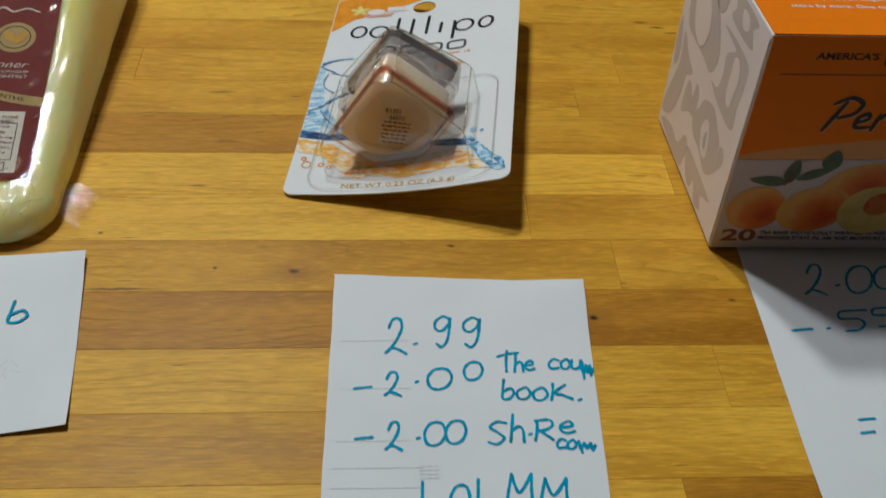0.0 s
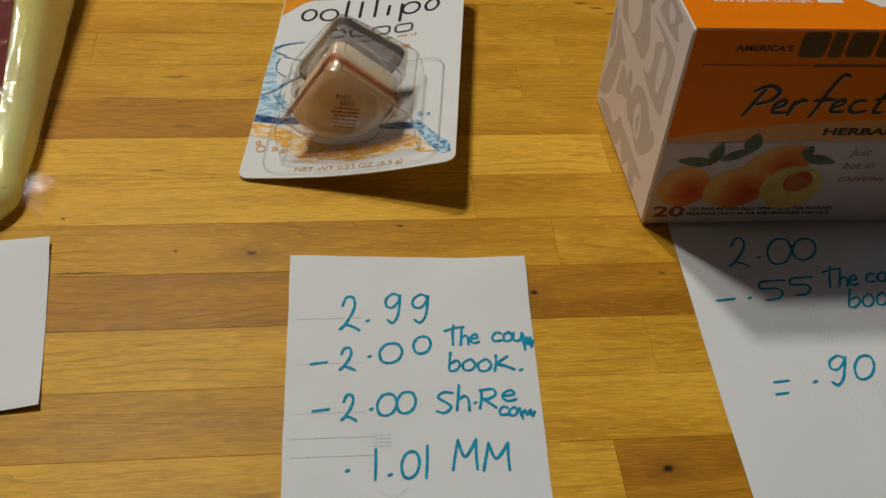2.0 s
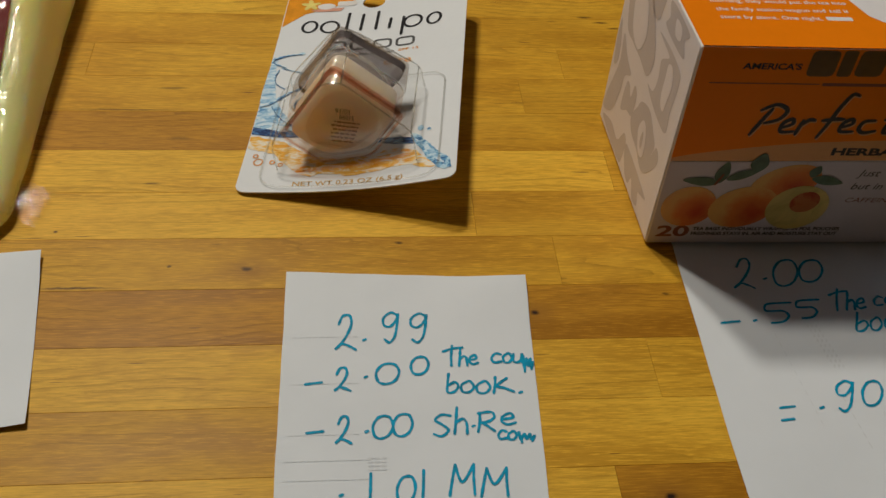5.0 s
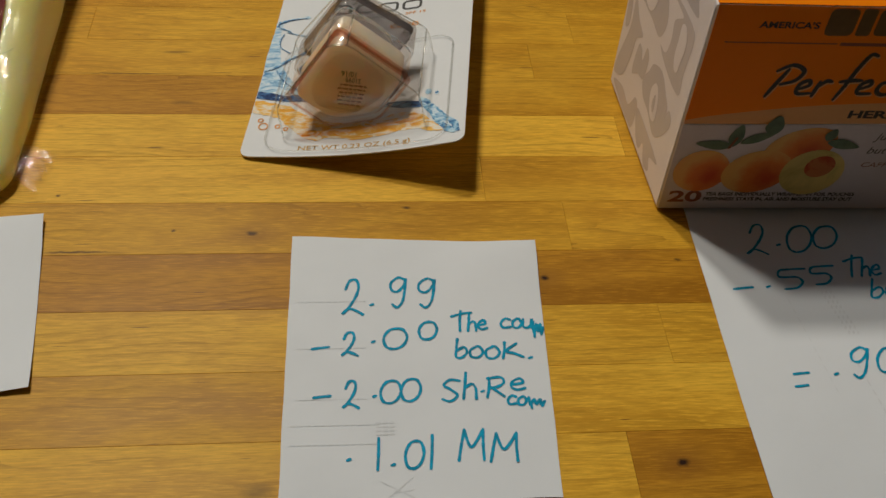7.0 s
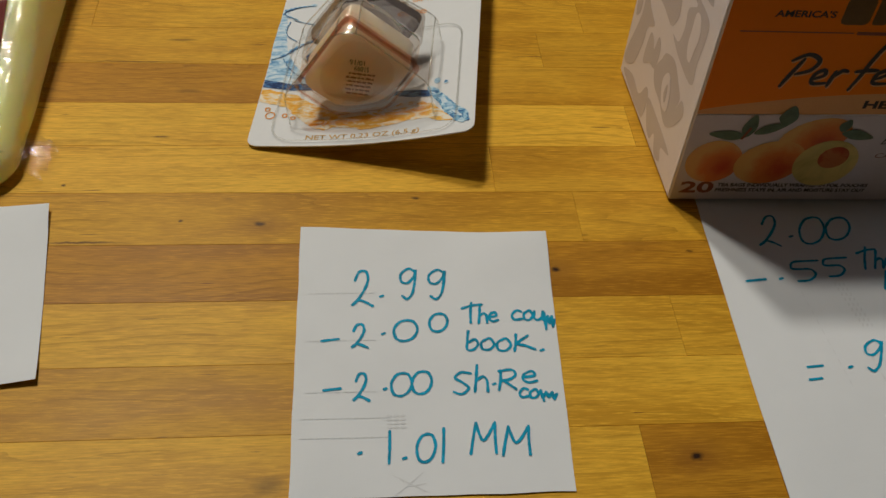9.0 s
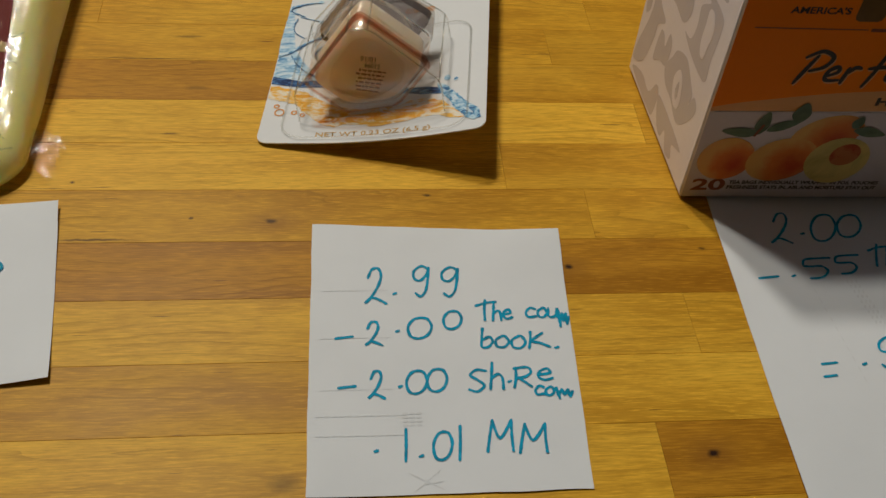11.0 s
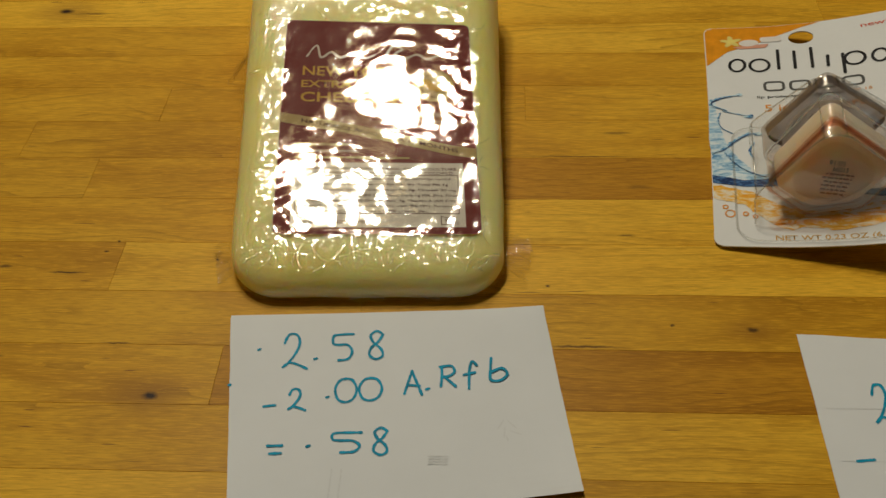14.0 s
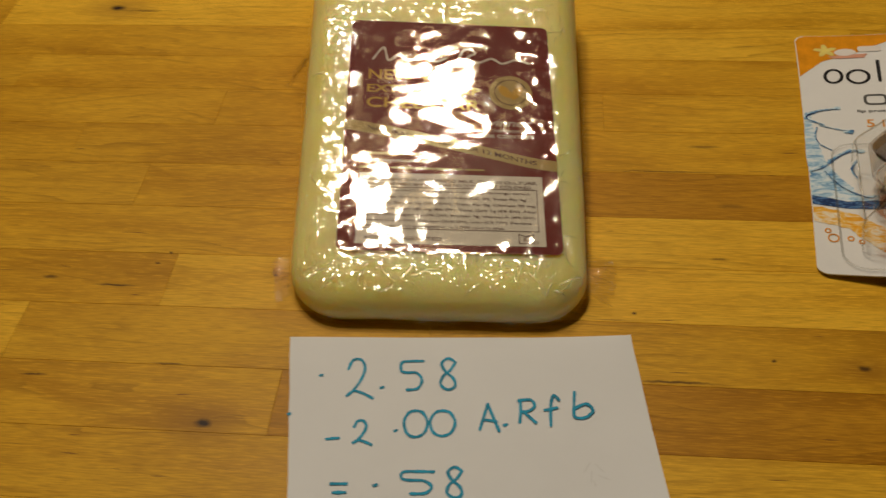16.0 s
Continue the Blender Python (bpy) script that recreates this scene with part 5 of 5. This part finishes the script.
SCRIPT = [
    [(0.0290, 0.0655), (0.0262, 0.0595), (0.0240, 0.0545)], [(0.0252, 0.0648), (0.0300, 0.0672), (0.0342, 0.0650), (0.0325, 0.0612), (0.0278, 0.0595)],
    [(0.0342, 0.0575), (0.0378, 0.0592), (0.0372, 0.0612), (0.0345, 0.0595), (0.0345, 0.0560), (0.0390, 0.0560)], [(0.0412, 0.0608), (0.0405, 0.0575), (0.0400, 0.0548)], [(0.0408, 0.0585), (0.0432, 0.0610), (0.0452, 0.0608)],
    [(0.0570, 0.0712), (0.0545, 0.0715), (0.0520, 0.0660), (0.0500, 0.0590), (0.0480, 0.0535)], [(0.0478, 0.0608), (0.0520, 0.0614), (0.0552, 0.0614)],
    [(0.0552, 0.0578), (0.0588, 0.0596), (0.0582, 0.0614), (0.0556, 0.0598), (0.0554, 0.0564), (0.0600, 0.0562)], [(0.0665, 0.0610), (0.0628, 0.0605), (0.0618, 0.0575), (0.0640, 0.0558), (0.0680, 0.0566)],
    [(0.0735, 0.0665), (0.0718, 0.0610), (0.0710, 0.0562), (0.0740, 0.0560)], [(0.0698, 0.0614), (0.0728, 0.0620), (0.0760, 0.0620)],
]
glow = bmesh.new()
for i, s in enumerate(SCRIPT):
    ribbon(script, curve_points([(x + 0.0010, y - 0.0020) for x, y in s], 6), 0.00165, 0.00016 + i * 0.000004, 0.000003, 0.35)
    ribbon(glow, curve_points([(x + 0.0014, y - 0.0026) for x, y in s], 6), 0.00160, 0.00009 + i * 0.000004, 0.000003, 0.35)
box_print("script_shadow", glow, on_front, PALE_ORANGE)
box_print("script_word", script, on_front, PRINT_DARK, "dark script word Perfect")
box_print("printed_line", letters("HERBAL TEA", 0.0570, 0.0438, 0.0030, 0.0420, 0.00012, 0, 0.04), on_front, PRINT_DARK)
box_print("printed_line", letters("Just", 0.0704, 0.0340, 0.0032, 0.0085, 0.00012, 0.3), on_front, PRINT_DARK)
box_print("printed_line", letters("but in", 0.0702, 0.0278, 0.0030, 0.0120, 0.00012, 0.3), on_front, PRINT_DARK)
box_print("printed_line", letters("CAFFEINE FREE", 0.0705, 0.0214, 0.0022, 0.0290, 0.00012, 0.2), on_front, PRINT_BROWN)
box_print("printed_line", letters("20", 0.0028, 0.0040, 0.0052, 0.0125, 0.00012, 0, 0.03), on_front, PRINT_BROWN)
box_print("printed_line", letters("TEA BAGS INDIVIDUALLY WRAPPED IN FOIL POUCHES", 0.0165, 0.0070, 0.0016, 0.0570, 0.00012, 0, 0.03), on_front, PRINT_DARK)
box_print("printed_line", letters("FRESHNESS STAYS IN, AIR AND MOISTURE STAY OUT", 0.0163, 0.0045, 0.0016, 0.0570, 0.00012, 0, 0.03), on_front, PRINT_DARK)
box_print("peach_print", shape(oval(0.0450, 0.0305, 0.0130, 0.0082, 20), z=0.00012), on_front, peach_skin(0.0450, 0.0305, 0.0135))
box_print("peach_print", shape(oval(0.0120, 0.0190, 0.0102, 0.0098, 0), z=0.00016), on_front, peach_skin(0.0120, 0.0190, 0.0110))
box_print("peach_print", shape(oval(0.0325, 0.0188, 0.0128, 0.0100, 14), z=0.00020), on_front, peach_skin(0.0325, 0.0188, 0.0130))
box_print("peach_half_print", shape(oval(0.0532, 0.0186, 0.0118, 0.0108, 6), z=0.00024), on_front, FRUIT_FLESH)
box_print("peach_stone_print", shape(oval(0.0552, 0.0215, 0.0056, 0.0050, 20), z=0.00028), on_front, FRUIT_STONE)


def leaf(x, y, length, width, turn):
    pts = curve_points([(0, 0), (0.3, 0.5), (0.65, 0.42), (1, 0), (0.65, -0.40), (0.3, -0.42)], 4, True)
    c, s = math.cos(radians(turn)), math.sin(radians(turn))
    return [(x + p.x * length * c - p.y * width * s, y + p.x * length * s + p.y * width * c) for p in pts]


for i, (x, y, le, wd, tn) in enumerate([(0.0205, 0.0310, 0.0138, 0.0042, 176), (0.0200, 0.0305, 0.0102, 0.0052, 82), (0.0225, 0.0322, 0.0125, 0.0040, 22), (0.0325, 0.0358, 0.0088, 0.0066, 84), (0.0540, 0.0330, 0.0125, 0.0044, -10), (0.0535, 0.0335, 0.0058, 0.0044, 70)]):
    box_print("leaf_print", shape(leaf(x, y, le, wd, tn), z=0.00032 + 0.00001 * i), on_front, LEAF)
stem = bmesh.new()
ribbon(stem, curve_points([(0.0190, 0.0300), (0.0200, 0.0325), (0.0208, 0.0345)], 4), 0.0009, 0.00040)
box_print("stem_print", stem, on_front, PRINT_BROWN)

# grey leaves and drops printed on the white end, in millimetres from its near lower corner
END_WHITE = plain("carton_end_white", (0.86, 0.81, 0.85), 0.36, 0.04, 40.0, coat=0.3)
END_GREY = plain("carton_end_grey", (0.60, 0.555, 0.585), 0.36, 0.05, 60.0, coat=0.3)
box_print("end_panel", shape([(0.0007, 0.0010), (BOX_D - 0.0006, 0.0010), (BOX_D - 0.0006, BOX_H - 0.0008), (0.0007, BOX_H - 0.0008)], z=0.00006), on_side, END_WHITE, "white end with pale grey leaf print")


def swirl(points, lift=0.00012, material=END_GREY):
    pts = [(min(max(p.x, 1.0), 75.4) / 1000, min(max(p.y, 1.4), 85.6) / 1000) for p in curve_points(points, 5, True)]
    box_print("leaf_swirl", shape(pts, z=lift), on_side, material)


swirl([(67, 52), (57, 50), (47, 50), (38, 49), (34, 53), (33, 59), (38, 67), (44, 73), (52, 79), (64, 83), (72, 72)])
swirl([(60, 54), (52, 51), (47, 55), (46, 63), (52, 72), (61, 76), (64, 64)], 0.00020, END_WHITE)
swirl([(44, 71), (38, 72), (36, 77), (36, 84), (46, 84), (49, 77)])
swirl([(68, 47), (67, 34), (74, 14), (74, 7), (64, 13), (59, 26), (58, 34), (52, 39), (60, 42)])
swirl([(34, 70), (28, 69), (21, 68), (27, 63), (26, 56), (28, 49), (34, 48), (24, 45), (9, 45), (9, 54), (8, 65), (10, 70), (22, 71)])
swirl([(18, 50), (15, 50), (14, 55), (13, 62), (16, 67), (20, 66), (20, 60), (20, 54)], 0.00020, END_WHITE)
swirl([(31, 75), (22, 74), (10, 75), (13, 80), (10, 84), (22, 85), (31, 84), (29, 79)])
swirl([(21, 77), (16, 78), (17, 82), (23, 82)], 0.00020, END_WHITE)
swirl([(42, 27), (38, 34), (35, 39), (26, 42), (18, 38), (14, 35), (15, 30), (12, 36), (8, 33), (12, 25), (20, 18), (30, 21), (38, 22)])
swirl([(32, 29), (29, 35), (25, 34), (22, 27), (23, 22), (28, 22)], 0.00020, END_WHITE)
swirl([(28, 27), (27, 31), (26, 31), (25, 26), (26, 24)], 0.00028)
swirl([(73, 4), (61, 9), (51, 8), (45, 16), (41, 14), (42, 4), (46, 2), (60, 2)])
swirl([(41, 14), (30, 15), (10, 13), (18, 9), (16, 4), (22, 2), (27, 8), (30, 3), (36, 5)])
swirl([(54, 34), (50, 35), (47, 32), (45, 39), (41, 36), (42, 27), (48, 25), (55, 21)])
swirl([(73, 30), (69, 34), (70, 42), (74, 50), (75, 40)])
